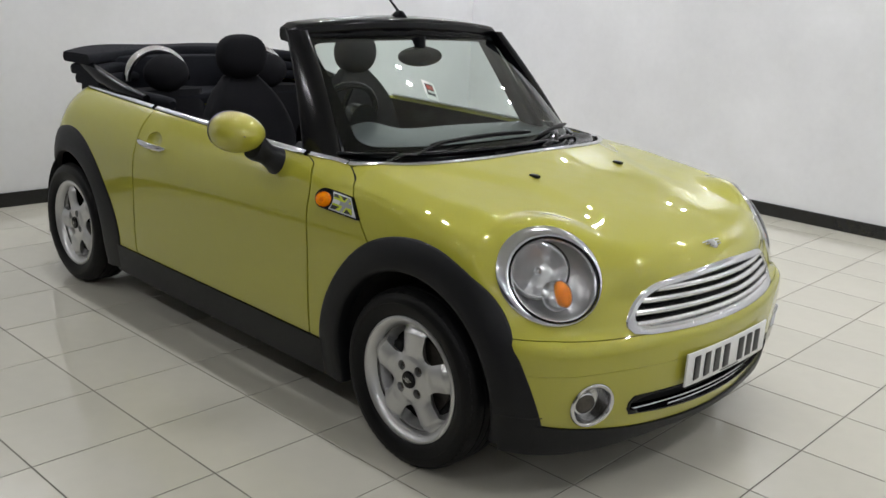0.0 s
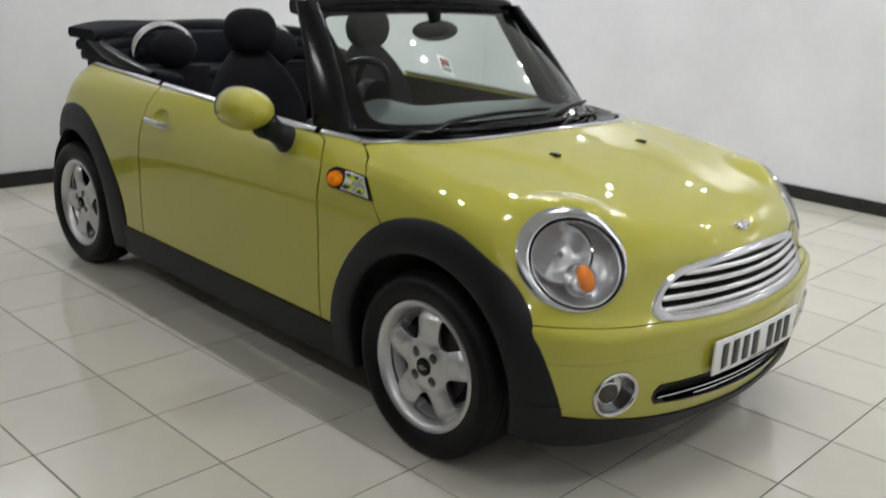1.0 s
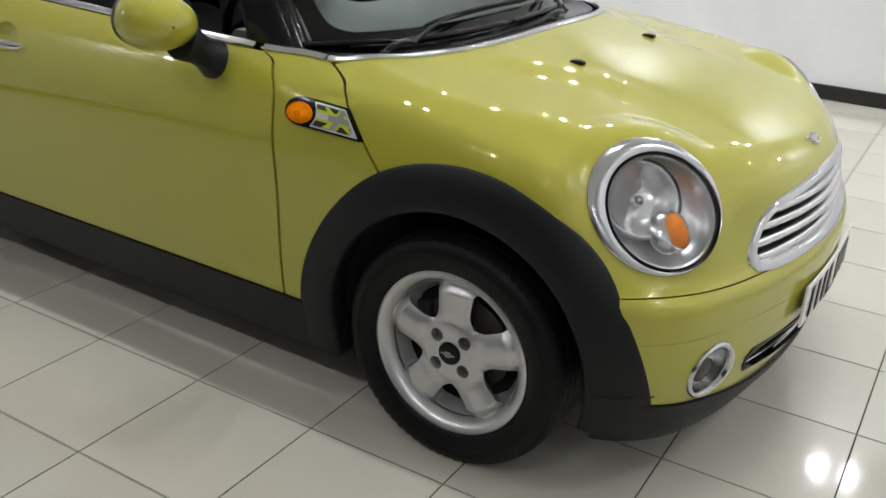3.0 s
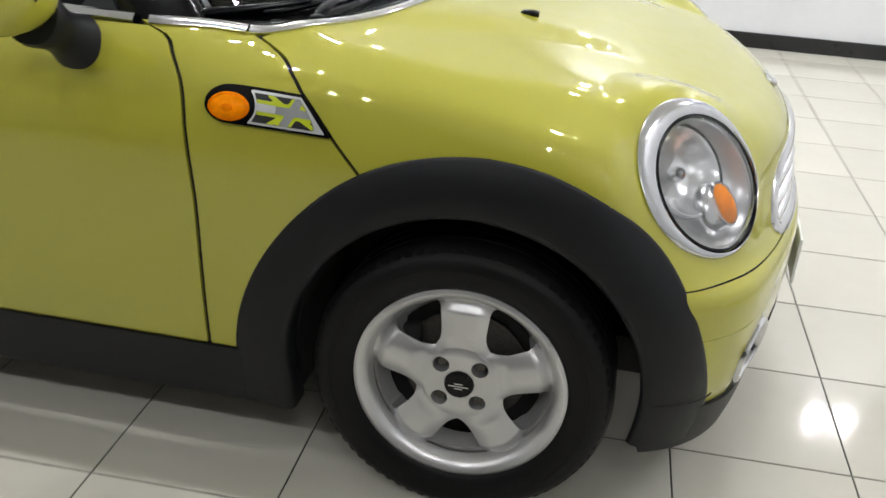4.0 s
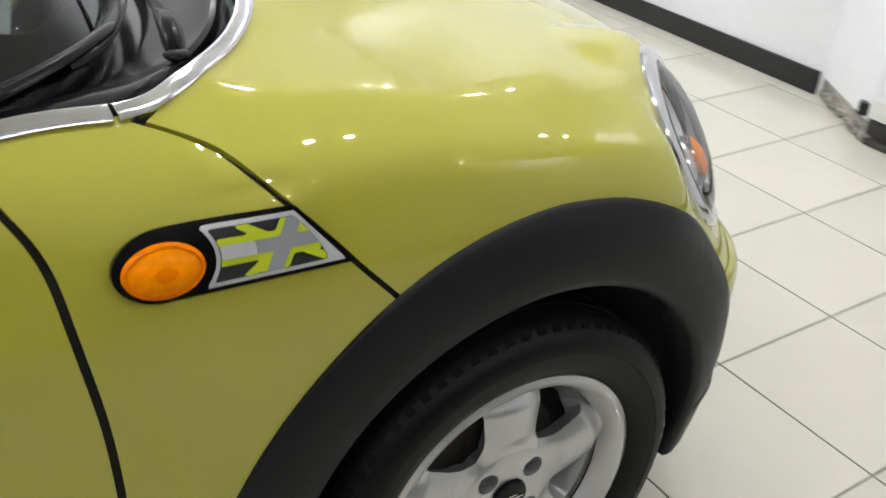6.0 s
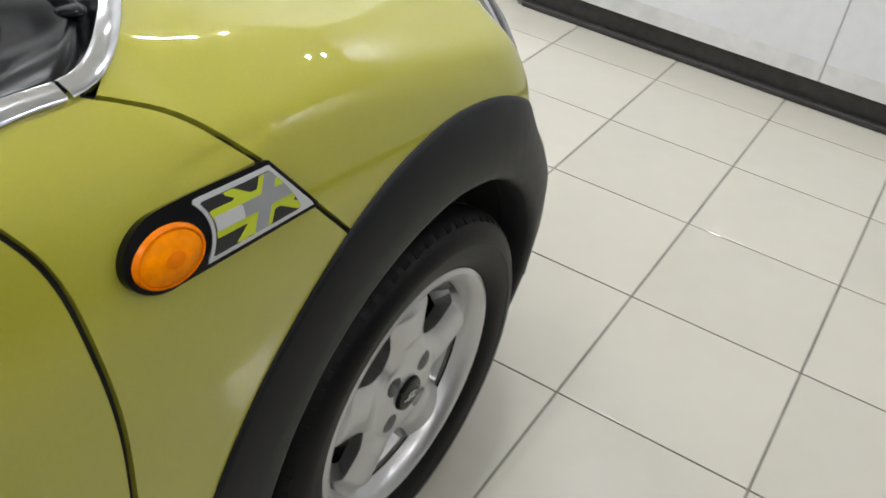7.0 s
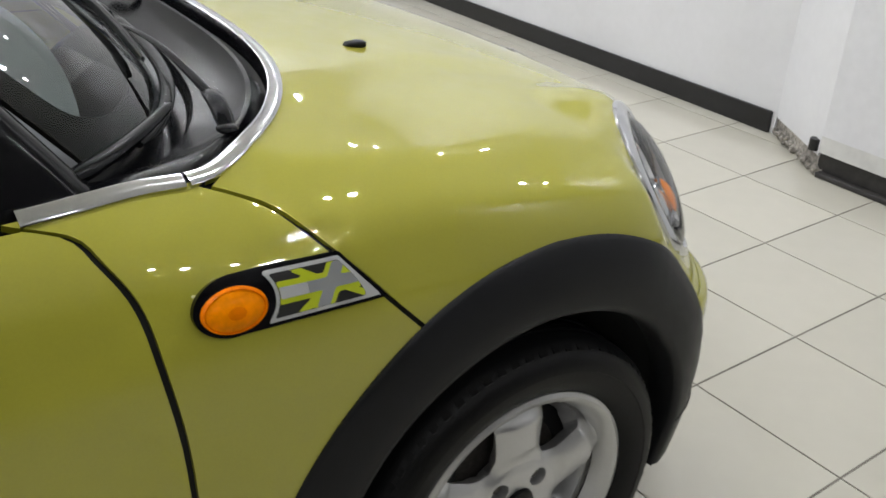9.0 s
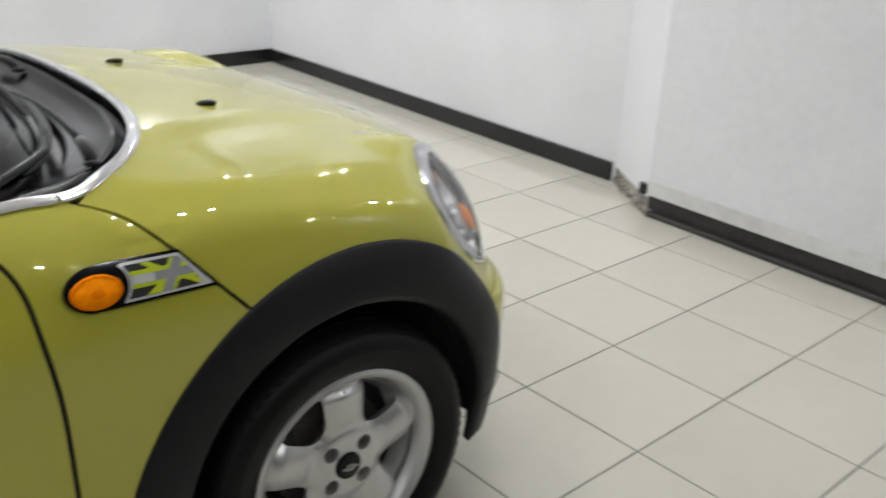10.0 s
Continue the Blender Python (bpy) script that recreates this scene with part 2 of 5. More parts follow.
def body(x, y, z):
    """Below nought inside the body, above it outside."""
    y = np.abs(y)
    top = z - TOP(x + 0.06 * y * y * step(x, -0.5, 0.3)) + (0.012 + 0.010 * step(x, 0.15, -0.1)) * (y / 0.6) ** 2 * step(x, -0.7, -0.3)
    top = top - 0.006 * np.exp(-(((x - 0.30) / 0.22) ** 2) - ((y - 0.60) / 0.20) ** 2)
    edge = 0.53 - 0.20 * step(x, -0.35, 0.15)
    dome = 0.009 * step(y, edge + 0.05, edge - 0.07) * step(x, -0.42, -0.1) * step(x, 0.42, 0.05)
    rear = -0.183 - 0.287 * (y / 0.724) ** 3.7
    top = top - 0.008 * np.exp(-np.clip(x - rear, 0, 1) / 0.06) * step(x, -0.9, -0.5)
    side = y - SIDE(z) - PLAN(x)
    side = side + 0.0045 * np.exp(-(((z - 0.860 - 0.06 * (x + 0.33)) / 0.009) ** 2)) * step(x, -0.46, -0.33) * step(x, -0.285, -0.325)
    s = smax(top - dome, side, 0.13 - 0.03 * step(x, -0.4, -0.8) - 0.065 * step(x, -0.47, -0.28) * step(x, 0.35, -0.15))
    dy, dz = y - CREASE_Y(x), z - CREASE_Z(x)
    crease = dy * 0.60 + dz * 0.80 - 1.4 * np.clip(dy * 0.80 - dz * 0.60, 0, 1) ** 2 - 0.06 * (1 - step(x, -0.46, -0.36) * step(x, 0.36, 0.24))
    s = smax(s, crease - 0.0035, 0.020)
    s = smax(s, x + (0.335 + 0.135 * step(z, 0.53, 0.66)) * y * y - NOSE(z) - 0.016 * step(y, 0.25, 0.55) * step(z, 0.29, 0.17), 0.06 + 0.09 * step(y, 0.35, 0.65))
    s = smax(s, -x + 0.3 * y * y - TAIL(z), 0.2)
    # the flattened seat of the headlamp
    d = np.stack(np.broadcast_arrays(x - LAMP_C[0], y - LAMP_C[1], z - LAMP_C[2]), -1)
    along = d @ LAMP_N
    rho = np.sqrt(np.maximum((d * d).sum(-1) - along * along, 0))
    seat = step(rho, 0.235, 0.128) * step(np.abs(along), 0.30, 0.15)
    return s + (along + 0.8 * rho * rho - 0.013 - s) * seat


def normal_at(P):
    x, y, z = P.T
    e = 0.003
    g = np.stack([body(x + e, y, z) - body(x - e, y, z), body(x, y + e, z) - body(x, y - e, z), body(x, y, z + e) - body(x, y, z - e)], 1)
    return g / np.linalg.norm(g, axis=1, keepdims=True)


def meet(start, way, far=2.0):
    """Where rays from inside leave the body."""
    start, way = np.atleast_2d(start).astype(float), np.atleast_2d(way).astype(float)
    a, b = np.zeros(len(way)), np.full(len(way), far)
    for _ in range(42):
        m = (a + b) / 2
        inside = body(*(start + way * m[:, None]).T) < 0
        a, b = np.where(inside, m, a), np.where(inside, b, m)
    return start + way * a[:, None]


def side_y(x, z):
    x, z = np.broadcast_arrays(np.asarray(x, float), np.asarray(z, float))
    P = np.stack([x.ravel(), np.full(x.size, 0.2), z.ravel()], 1)
    return meet(P, np.tile([0.0, 1.0, 0.0], (x.size, 1)), 0.8)[:, 1].reshape(x.shape)


def top_z(x, y):
    x, y = np.broadcast_arrays(np.asarray(x, float), np.asarray(y, float))
    P = np.stack([x.ravel(), y.ravel(), np.full(x.size, 0.6)], 1)
    return meet(P, np.tile([0.0, 0.0, 1.0], (x.size, 1)), 0.6)[:, 2].reshape(x.shape)


def nose_x(y, z):
    y, z = np.broadcast_arrays(np.asarray(y, float), np.asarray(z, float))
    P = np.stack([np.full(y.size, -0.2), y.ravel(), z.ravel()], 1)
    return meet(P, np.tile([1.0, 0.0, 0.0], (y.size, 1)), 1.2)[:, 0].reshape(y.shape)


def shell():
    """The right-hand half of the body as one fine net, y from 0 outward."""
    xs = np.r_[np.arange(-3.06, -0.8, 0.03), np.arange(-0.8, 0.82, 0.012)]
    ys, zs = np.arange(0, 0.901, 0.0125), np.arange(-0.0475, 1.06, 0.0125)
    V, F, seen = [], [], {}

    def sheet(A, B, place):
        rays = np.array([[place(a, b) for b in B] for a in A]).reshape(-1, 3)
        heart = np.stack([np.clip(rays[:, 0], -2.3, -0.15), 0 * rays[:, 0], np.full(len(rays), 0.55)], 1)
        way = rays - heart
        P = meet(heart, way / np.linalg.norm(way, axis=1, keepdims=True), 2.0)
        ids = []
        for r, p in zip(rays.round(4), P):
            key = tuple(r)
            if key not in seen:
                seen[key] = len(V)
                V.append(p)
            ids.append(seen[key])
        ids = np.array(ids).reshape(len(A), len(B))
        return ids

    top = sheet(xs, ys, lambda a, b: (a, b, zs[-1]))
    side = sheet(xs, zs, lambda a, b: (a, ys[-1], b))
    front = sheet(ys, zs, lambda a, b: (xs[-1], a, b))
    rear = sheet(ys, zs, lambda a, b: (xs[0], a, b))
    for ids, flip in ((top, False), (side, True), (front, False), (rear, True)):
        q = np.stack([ids[:-1, :-1], ids[1:, :-1], ids[1:, 1:], ids[:-1, 1:]], -1).reshape(-1, 4)
        F.extend(map(tuple, q[:, ::-1] if flip else q))
    return np.array(V), F


def clip(V, F, g):
    """Keeps what lies where g(x, y, z) is below nought, cut cleanly along g = 0."""
    val = g(*V.T)
    V, out, cut = list(V), [], {}
    for f in F:
        s = [val[i] < 0 for i in f]
        if all(s):
            out.append(f)
        elif any(s):
            poly = []
            for k, i in enumerate(f):
                j = f[(k + 1) % len(f)]
                if s[k]:
                    poly.append(i)
                if (val[i] < 0) != (val[j] < 0):
                    key = (min(i, j), max(i, j))
                    if key not in cut:
                        t = val[key[0]] / (val[key[0]] - val[key[1]])
                        cut[key] = len(V)
                        V.append(V[key[0]] + t * (V[key[1]] - V[key[0]]))
                    poly.append(cut[key])
            if len(poly) > 2:
                out.append(tuple(poly))
    used = sorted({i for f in out for i in f})
    at = {i: n for n, i in enumerate(used)}
    return np.array([V[i] for i in used]).reshape(-1, 3), [tuple(at[i] for i in f) for f in out]


def cut_out(V, F, *gs):
    for g in gs:
        V, F = clip(V, F, g)
    return V, F


def doubled(V, F):
    """Adds the mirror image across y = 0 and joins the two along the middle."""
    keep = np.abs(V[:, 1]) < 1e-5
    W = V * [1, -1, 1]
    at, out = {}, list(V)
    for i in range(len(V)):
        if keep[i]:
            at[i] = i
        else:
            at[i] = len(out)
            out.append(W[i])
    return np.array(out), list(F) + [tuple(at[i] for i in f[::-1]) for f in F]


def panel(name, V, F, mat, parent, label="", right=True, both=False, lift=0.0, lip=0.014, normals=None):
    """A sheet-metal panel with turned-in edges; built for y > 0 and laid to the car's right (y < 0) or left."""
    if both:
        V, F = doubled(V, F)
    N = normal_at(V) if normals is None else normals(V)
    V = V + N * lift
    count = {}
    for f in F:
        for k, i in enumerate(f):
            e = (i, f[(k + 1) % len(f)])
            count[e] = count.get(e, 0) + 1
    W, G = list(V), list(F)
    M = [N[i] for f in F for i in f]
    inner = {}
    for (i, j) in count:
        if (j, i) not in count and not (abs(V[i][1]) < 1e-5 and abs(V[j][1]) < 1e-5 and not both):
            out = np.cross(V[j] - V[i], N[i])
            length = np.linalg.norm(out)
            if length < 1e-7:
                continue
            for k in (i, j):
                if k not in inner:
                    inner[k] = len(W)
                    W.append(V[k] - N[k] * lip)
            G.append((j, i, inner[i], inner[j]))
            M += [out / length] * 4
    W, M = np.array(W), np.array(M)
    if right and not both:
        W, M, G = W * [1, -1, 1], M * [1, -1, 1], list(G)
        ends = np.cumsum([0] + [len(f) for f in G])
        M = np.concatenate([M[a:z][::-1] for a, z in zip(ends, ends[1:])])
        G = [f[::-1] for f in G]
    return link_mesh(name, W, G, mat, parent, label, M)


def sided(bm, s):
    """Lays what was built for y > 0 to the right (s = -1) or leaves it on the left (s = 1)."""
    if s < 0:
        for v in bm.verts:
            v.co.y = -v.co.y
    return bm


def frame_on_body(path, closed=False):
    P = np.array(path, float)
    N = normal_at(P)
    T = np.roll(P, -1, 0) - np.roll(P, 1, 0)
    if not closed:
        T[0], T[-1] = P[1] - P[0], P[-1] - P[-2]
    T /= np.linalg.norm(T, axis=1, keepdims=True)
    B = np.cross(T, N)
    B /= np.linalg.norm(B, axis=1, keepdims=True)
    return P, N, B


def strip_on_body(path, profile, closed=False):
    """Sweeps (across, proud) pairs along a path that lies on the body."""
    P, N, B = frame_on_body(path, closed)
    rings = [[p + b * w + n * h for w, h in profile] for p, n, b in zip(P, N, B)]
    return loft(rings, True, not closed, closed)


def resampled(path, n):
    P = np.array(path, float)
    d = np.r_[0, np.cumsum(np.linalg.norm(np.diff(P, axis=0), axis=1))]
    s = np.linspace(0, d[-1], n)
    return np.stack([np.interp(s, d, P[:, k]) for k in range(3)], 1)


def softened(P, times=6):
    for _ in range(times):
        Q = P.copy()
        Q[1:-1] = (P[:-2] + 2 * P[1:-1] + P[2:]) / 4
        P = Q
    return P


# ---- the car ----
car = tagged(new("convertible_car"), "small yellow-green two-door convertible with its black roof folded", "car")

SEAM = curve([(0.60, -0.12), (0.72, -0.212), (0.762, -0.250), (0.80, -0.283), (0.838, -0.318), (0.870, -0.350), (0.888, -0.372), (0.904, -0.405), (0.919, -0.446), (0.938, -0.480), (1.0, -0.52)])
DOOR = curve([(0.2, -0.519), (0.31, -0.520), (0.54, -0.523), (0.66, -0.528), (0.78, -0.543), (0.858, -0.563), (0.892, -0.584), (0.915, -0.616), (0.925, -0.652), (0.940, -0.685), (1.0, -0.83)])


def arc_x(y):
    return -0.183 - 0.287 * (np.abs(y) / 0.724) ** 3.7


LIP = curve([(0, 0.222), (0.3, 0.232), (0.44, 0.245), (0.55, 0.260), (0.66, 0.279), (0.8, 0.305), (0.9, 0.32)])


def bumper_z(y):
    return 0.548 + 0.007 * step(np.abs(y), 0.5, 0.75)


ARCH = curve([(-22, 0.480), (-13, 0.485), (-6.7, 0.484), (-0.8, 0.475), (7, 0.465), (15, 0.458), (28, 0.4525), (45, 0.449), (61, 0.445), (75, 0.441), (90, 0.434), (118, 0.431), (137, 0.429), (157, 0.438), (184, 0.463), (200, 0.477)])


def arch_radius(x, z):
    a = np.degrees(np.arctan2(z - 0.338, x))
    return ARCH(np.where(a < -90, a + 360, a))


def front_arch(x, z):
    return arch_radius(x, z) - 0.006 - np.hypot(x, z - 0.338)


def rear_arch(x, z):
    dx = x + 2.467
    return 0.445 + 0.06 * step(dx, 0.2, 0.45) * step(z, 0.65, 0.33) - np.hypot(dx, z - 0.338)


def grille_form(y, z):
    y = np.abs(y)
    up = z - (0.712 - 0.028 * (y / 0.36) ** 2)
    down = (0.546 + 0.008 * (y / 0.47) ** 2) - z
    wide = y - (0.475 - 0.105 * np.clip((z - 0.53) / 0.16, 0, 1.4) ** 1.5)
    return smax(smax(up, down, 0.03), wide, 0.06)


def inlet_form(y, z):
    return smax(np.abs(z - (0.312 + 0.012 * (y / 0.45) ** 2)) - 0.042 + 0.010 * (y / 0.45) ** 2, np.abs(y) - 0.45, 0.03)


# headlamp and fog lamp: centre, axis, and two directions across
def lamp_frame(centre, axis, long=1.0, short=1.0, tilt=0.0):
    n = np.array(axis, float)
    n /= np.linalg.norm(n)
    c = meet(np.array(centre) - n * 0.25, n, 1.0)[0]
    e1 = np.cross(n, (0, 0, 1.0))
    e1 = -e1 / np.linalg.norm(e1)
    e2 = np.cross(n, e1) * (1 if np.cross(n, e1)[2] > 0 else -1)
    t = radians(tilt)
    return c, n, long * (math.cos(t) * e1 + math.sin(t) * e2), short * (math.cos(t) * e2 - math.sin(t) * e1)


HEAD = lamp_frame(LAMP_C + [0, 0, -0.010], LAMP_N, 0.97, 0.88, 35)
HEAD_ROUND = lamp_frame(LAMP_C, LAMP_N)
FOG = lamp_frame((0.553, 0.575, 0.348), (0.86, 0.50, 0.0))


def lamp_radius(lamp, x, y, z):
    c, n, e1, e2 = lamp
    d = np.stack([x - c[0], y - c[1], z - c[2]], -1)
    return np.hypot(d @ e1 / (e1 @ e1), d @ e2 / (e2 @ e2))


def lamp_rings(lamp, profile, count=56, shift=(0.0, 0.0), base=None, sweep=(0.0, 360.0)):
    """Rings of (radius, height) round a lamp's axis; a third value moves that ring by so much of the shift."""
    c, n, e1, e2 = lamp
    whole = sweep[1] - sweep[0] >= 360
    rings = []
    for k in range(count):
        a = radians(sweep[0] + (sweep[1] - sweep[0]) * k / (count if whole else count - 1))
        way = math.cos(a) * e1 + math.sin(a) * e2
        P = np.array([c + (p[2] if len(p) > 2 else 1.0) * (shift[0] * e1 + shift[1] * e2) + p[0] * way for p in profile])
        S = meet(P - n * 0.25, np.tile(n, (len(P), 1)), 1.0) if base is None else P + n * base
        rings.append([q + n * p[1] for q, p in zip(S, profile)])
    return loft(rings, False, False, whole)


V0, F0 = shell()
GAP = 0.0044
front = clip(V0, F0, lambda x, y, z: -0.75 - x)

bonnet_net = cut_out(
    *front,
    lambda x, y, z: arc_x(y) + 0.008 - x,
    lambda x, y, z: SEAM(z) + GAP - x,
    lambda x, y, z: bumper_z(y) + 0.0012 - z,
    lambda x, y, z: front_arch(x, z),
    lambda x, y, z: 0.158 - lamp_radius(HEAD, x, y, z),
    lambda x, y, z: np.where(x > 0.3, -grille_form(y, z) - 0.006, -1.0),
)
panel("bonnet", *bonnet_net, PAINT, car, "clamshell bonnet in glossy yellow-green paint", both=True)
bumper_top = cut_out(
    *front,
    lambda x, y, z: z - bumper_z(y) + 0.0012,
    lambda x, y, z: 0.4512 + 0.002 * np.abs(y) - z,
    lambda x, y, z: 0.05 - x,
    lambda x, y, z: front_arch(x, z),
    lambda x, y, z: np.where(x > 0.3, -grille_form(y, z) - 0.004, -1.0),
)
panel("bumper_upper", *bumper_top, PAINT, car, both=True)
bumper_low = cut_out(
    *front,
    lambda x, y, z: z - (0.4500 + 0.002 * np.abs(y)),
    lambda x, y, z: LIP(y) + 0.001 - z,
    lambda x, y, z: 0.05 - x,
    lambda x, y, z: front_arch(x, z),
    lambda x, y, z: 0.067 - lamp_radius(FOG, x, y, z),
    lambda x, y, z: -inlet_form(y, z),
)
panel("bumper_lower", *bumper_low, PAINT, car, both=True)
lip_net = cut_out(*front, lambda x, y, z: z - LIP(y) + 0.001, lambda x, y, z: 0.195 - 0.008 * step(np.abs(y), 0.2, 0.5) - z, lambda x, y, z: 0.36 - x)
panel("front_lip", *lip_net, BLACK_PLASTIC, car, "matt black plastic lower lip", both=True, lift=0.007)

# the line of the chrome waist strip
back = np.linspace(-2.72, -0.50, 90)
half = [(x, float(y), z) for x, y, z in zip(back, side_y(back, BELT(back)), BELT(back))]
ys = np.linspace(0.696, 0.0, 46)
half += list(zip(arc_x(ys), ys, top_z(arc_x(ys), ys)))
half = softened(resampled(half, 220), 10)
inward = half[(half[:, 0] > -0.75) & (half[:, 1] > 0.3)]


def strip_y(x):
    return np.interp(x, inward[:, 0], inward[:, 1])


fender_net = cut_out(
    *front,
    lambda x, y, z: DOOR(z) + GAP - x,
    lambda x, y, z: x - SEAM(z) + GAP,
    lambda x, y, z: np.where(z > 0.9, strip_y(x) + 0.001 - y, -1.0),
    lambda x, y, z: 0.303 - z,
    lambda x, y, z: front_arch(x, z),
)
HANDLE = (-1.640, 0.832)
door_net = cut_out(
    V0,
    F0,
    lambda x, y, z: x - DOOR(z) + GAP,
    lambda x, y, z: -1.790 + 0.03 * (z - 0.6) + GAP - x,
    lambda x, y, z: z - BELT(x) + 0.008,
    lambda x, y, z: 0.303 - z,
    lambda x, y, z: 1 - np.hypot((x - HANDLE[0]) / 0.062, (z - HANDLE[1]) / 0.040),
)
quarter_net = cut_out(
    V0,
    F0,
    lambda x, y, z: x + 1.790 - 0.03 * (z - 0.6) + GAP,
    lambda x, y, z: z - BELT(x) + 0.008,
    lambda x, y, z: 0.26 - z,
    lambda x, y, z: rear_arch(x, z),
)
sill_net = cut_out(V0, F0, lambda x, y, z: z - 0.3005, lambda x, y, z: 0.165 - z, lambda x, y, z: x + 0.40, lambda x, y, z: -2.02 - x, lambda x, y, z: 0.3 - y)
trim_net = cut_out(V0, F0, lambda x, y, z: x + 0.62, lambda x, y, z: -2.7 - x, lambda x, y, z: z - BELT(x) + 0.003, lambda x, y, z: 0.32 - z, lambda x, y, z: 0.3 - y)
# added dark strips behind the panel joints, standing in for the gaps' shade
wing_gap_shade = cut_out(*front, lambda x, y, z: np.abs(x - SEAM(z)) - 0.014, lambda x, y, z: 0.6 - z, lambda x, y, z: z - BELT(x) + 0.01, lambda x, y, z: front_arch(x, z))
door_gap_shade = cut_out(*front, lambda x, y, z: np.abs(x - DOOR(z)) - 0.014, lambda x, y, z: 0.306 - z, lambda x, y, z: z - BELT(x) + 0.01)
rear_gap_shade = cut_out(V0, F0, lambda x, y, z: np.abs(x + 1.790 - 0.03 * (z - 0.6)) - 0.014, lambda x, y, z: 0.306 - z, lambda x, y, z: z - BELT(x) + 0.01)
nose_gap_shade = cut_out(*front, lambda x, y, z: np.abs(z - bumper_z(y)) - 0.014, lambda x, y, z: 0.05 - x, lambda x, y, z: front_arch(x, z), lambda x, y, z: -grille_form(y, z), lambda x, y, z: 0.165 - lamp_radius(HEAD, x, y, z))
low_gap_shade = cut_out(*front, lambda x, y, z: np.abs(z - 0.4505 - 0.002 * y) - 0.012, lambda x, y, z: 0.05 - x, lambda x, y, z: front_arch(x, z))
for net in (nose_gap_shade, low_gap_shade):
    panel("joint_seal", *net, DARK, car, both=True, lift=-0.008, lip=0.004)
doors = {}
for s in (-1, 1):
    right = s < 0
    for net in (wing_gap_shade, door_gap_shade, rear_gap_shade):
        panel("joint_seal", *net, DARK, car, "", right, lift=-0.008, lip=0.004)
    panel("front_wing", *fender_net, PAINT, car, "", right)
    doors[s] = panel("door", *door_net, PAINT, car, "closed yellow-green door with a chrome pull handle" if right else "", right)
    panel("rear_quarter", *quarter_net, PAINT, car, "", right)
    panel("sill", *sill_net, BLACK_PLASTIC, car, "matt black plastic sill", right, lift=0.007)
    panel("door_lining", *trim_net, SATIN_BLACK, car, "", right, lift=0.022, lip=0.004, normals=lambda P: -normal_at(P))


# black wheel-arch flares
def flare(cx, s, rear):
    outer, inner = [], []
    for t in np.linspace(0, 1, 81):
        deg = 180 - 180 * t if rear else 190 - 206 * t
        a = radians(deg)
        if rear:
            ro = 0.449 + 0.06 * float(step(math.cos(a) * 0.449, 0.2, 0.45) * step(0.338 + 0.449 * math.sin(a), 0.65, 0.33))
        else:
            ro = float(ARCH(deg))
        outer.append((cx + ro * math.cos(a), 0.338 + ro * math.sin(a)))
        inner.append((cx + 0.347 * math.cos(a), 0.312 + 0.347 * math.sin(a)))
    low = [0.30, 0.26, 0.22, 0.185] if rear else [0.23, 0.20, 0.18]
    outer = [(outer[0][0], z) for z in low[::-1]] + outer + ([(outer[-1][0] - 0.02 * (0.338 - z) / 0.15, z) for z in low] if rear else [])
    inner = [(inner[0][0], z - 0.012) for z in low[::-1]] + inner + ([(inner[-1][0], z - 0.012) for z in low] if rear else [])
    O, I = np.array(outer), np.array(inner)
    cross = [(0.0, 0.000), (0.015, 0.0035), (0.07, 0.006), (0.3, 0.012), (0.6, 0.0165), (0.86, 0.0175), (0.95, 0.015), (1.0, 0.006)]
    rings = []
    for o, i in zip(O, I):
        x = o[0] + (i[0] - o[0]) * np.array([c[0] for c in cross])
        z = o[1] + (i[1] - o[1]) * np.array([c[0] for c in cross])
        P = np.stack([x, side_y(x, np.clip(z, 0.15, 0.9)), z], 1)
        N = normal_at(P)
        P = P + N * np.array([[c[1]] for c in cross])
        deep = 0.05 if rear or i[0] < 0 else 0.05 - 0.044 * float(step(i[1], 0.34, 0.25))
        ring = [tuple(P[0] - N[0] * min(0.03, deep))] + [tuple(p) for p in P] + [tuple(P[-1] - [0, deep, 0])]
        rings.append(ring)
    if not rear:
        R = np.array(rings)
        start = int(np.argmax(R[:, 4, 2]))
        R[start:] = softened(R[start:], 9)
        rings = [[tuple(p) for p in ring] for ring in R]
    return sided(loft(rings, False, False, False), s)


def liner(cx, s):
    rings = []
    for k in range(33):
        a = math.pi * (1 - k / 32)
        for_x, z = cx + 0.352 * math.cos(a), 0.31 + 0.352 * math.sin(a)
        rings.append([(for_x, 0.79, z), (for_x, 0.42, z), (cx, 0.42, 0.25)])
    for cxs, at in ((-0.352, 0), (0.352, len(rings))):
        foot = 0.17 if cxs < 0 or cx < -1 else 0.27
        rings.insert(at, [(cx + cxs, 0.79 if foot < 0.2 else 0.765, foot), (cx + cxs, 0.42, foot), (cx, 0.42, 0.17)])
    return sided(loft(rings, False, False, False), s)


for s in (-1, 1):
    for cx, rear in ((0.0, False), (-2.467, True)):
        part("wheel_arch", flare(cx, s, rear), BLACK_PLASTIC, car, "matt black plastic wheel-arch flare", sharp=60)
        part("arch_liner", liner(cx, s), DARK, car)

for s in (-1, 1):
    seam_x = np.linspace(0.365, 0.483, 12)
    seam = [(x, float(side_y(x, 0.318)) + 0.0175 - 0.010 * step(x, 0.465, 0.485), 0.318) for x in seam_x]
    part("flare_joint", sided(tube(seam, 0.0016, 6), s), DARK, car)

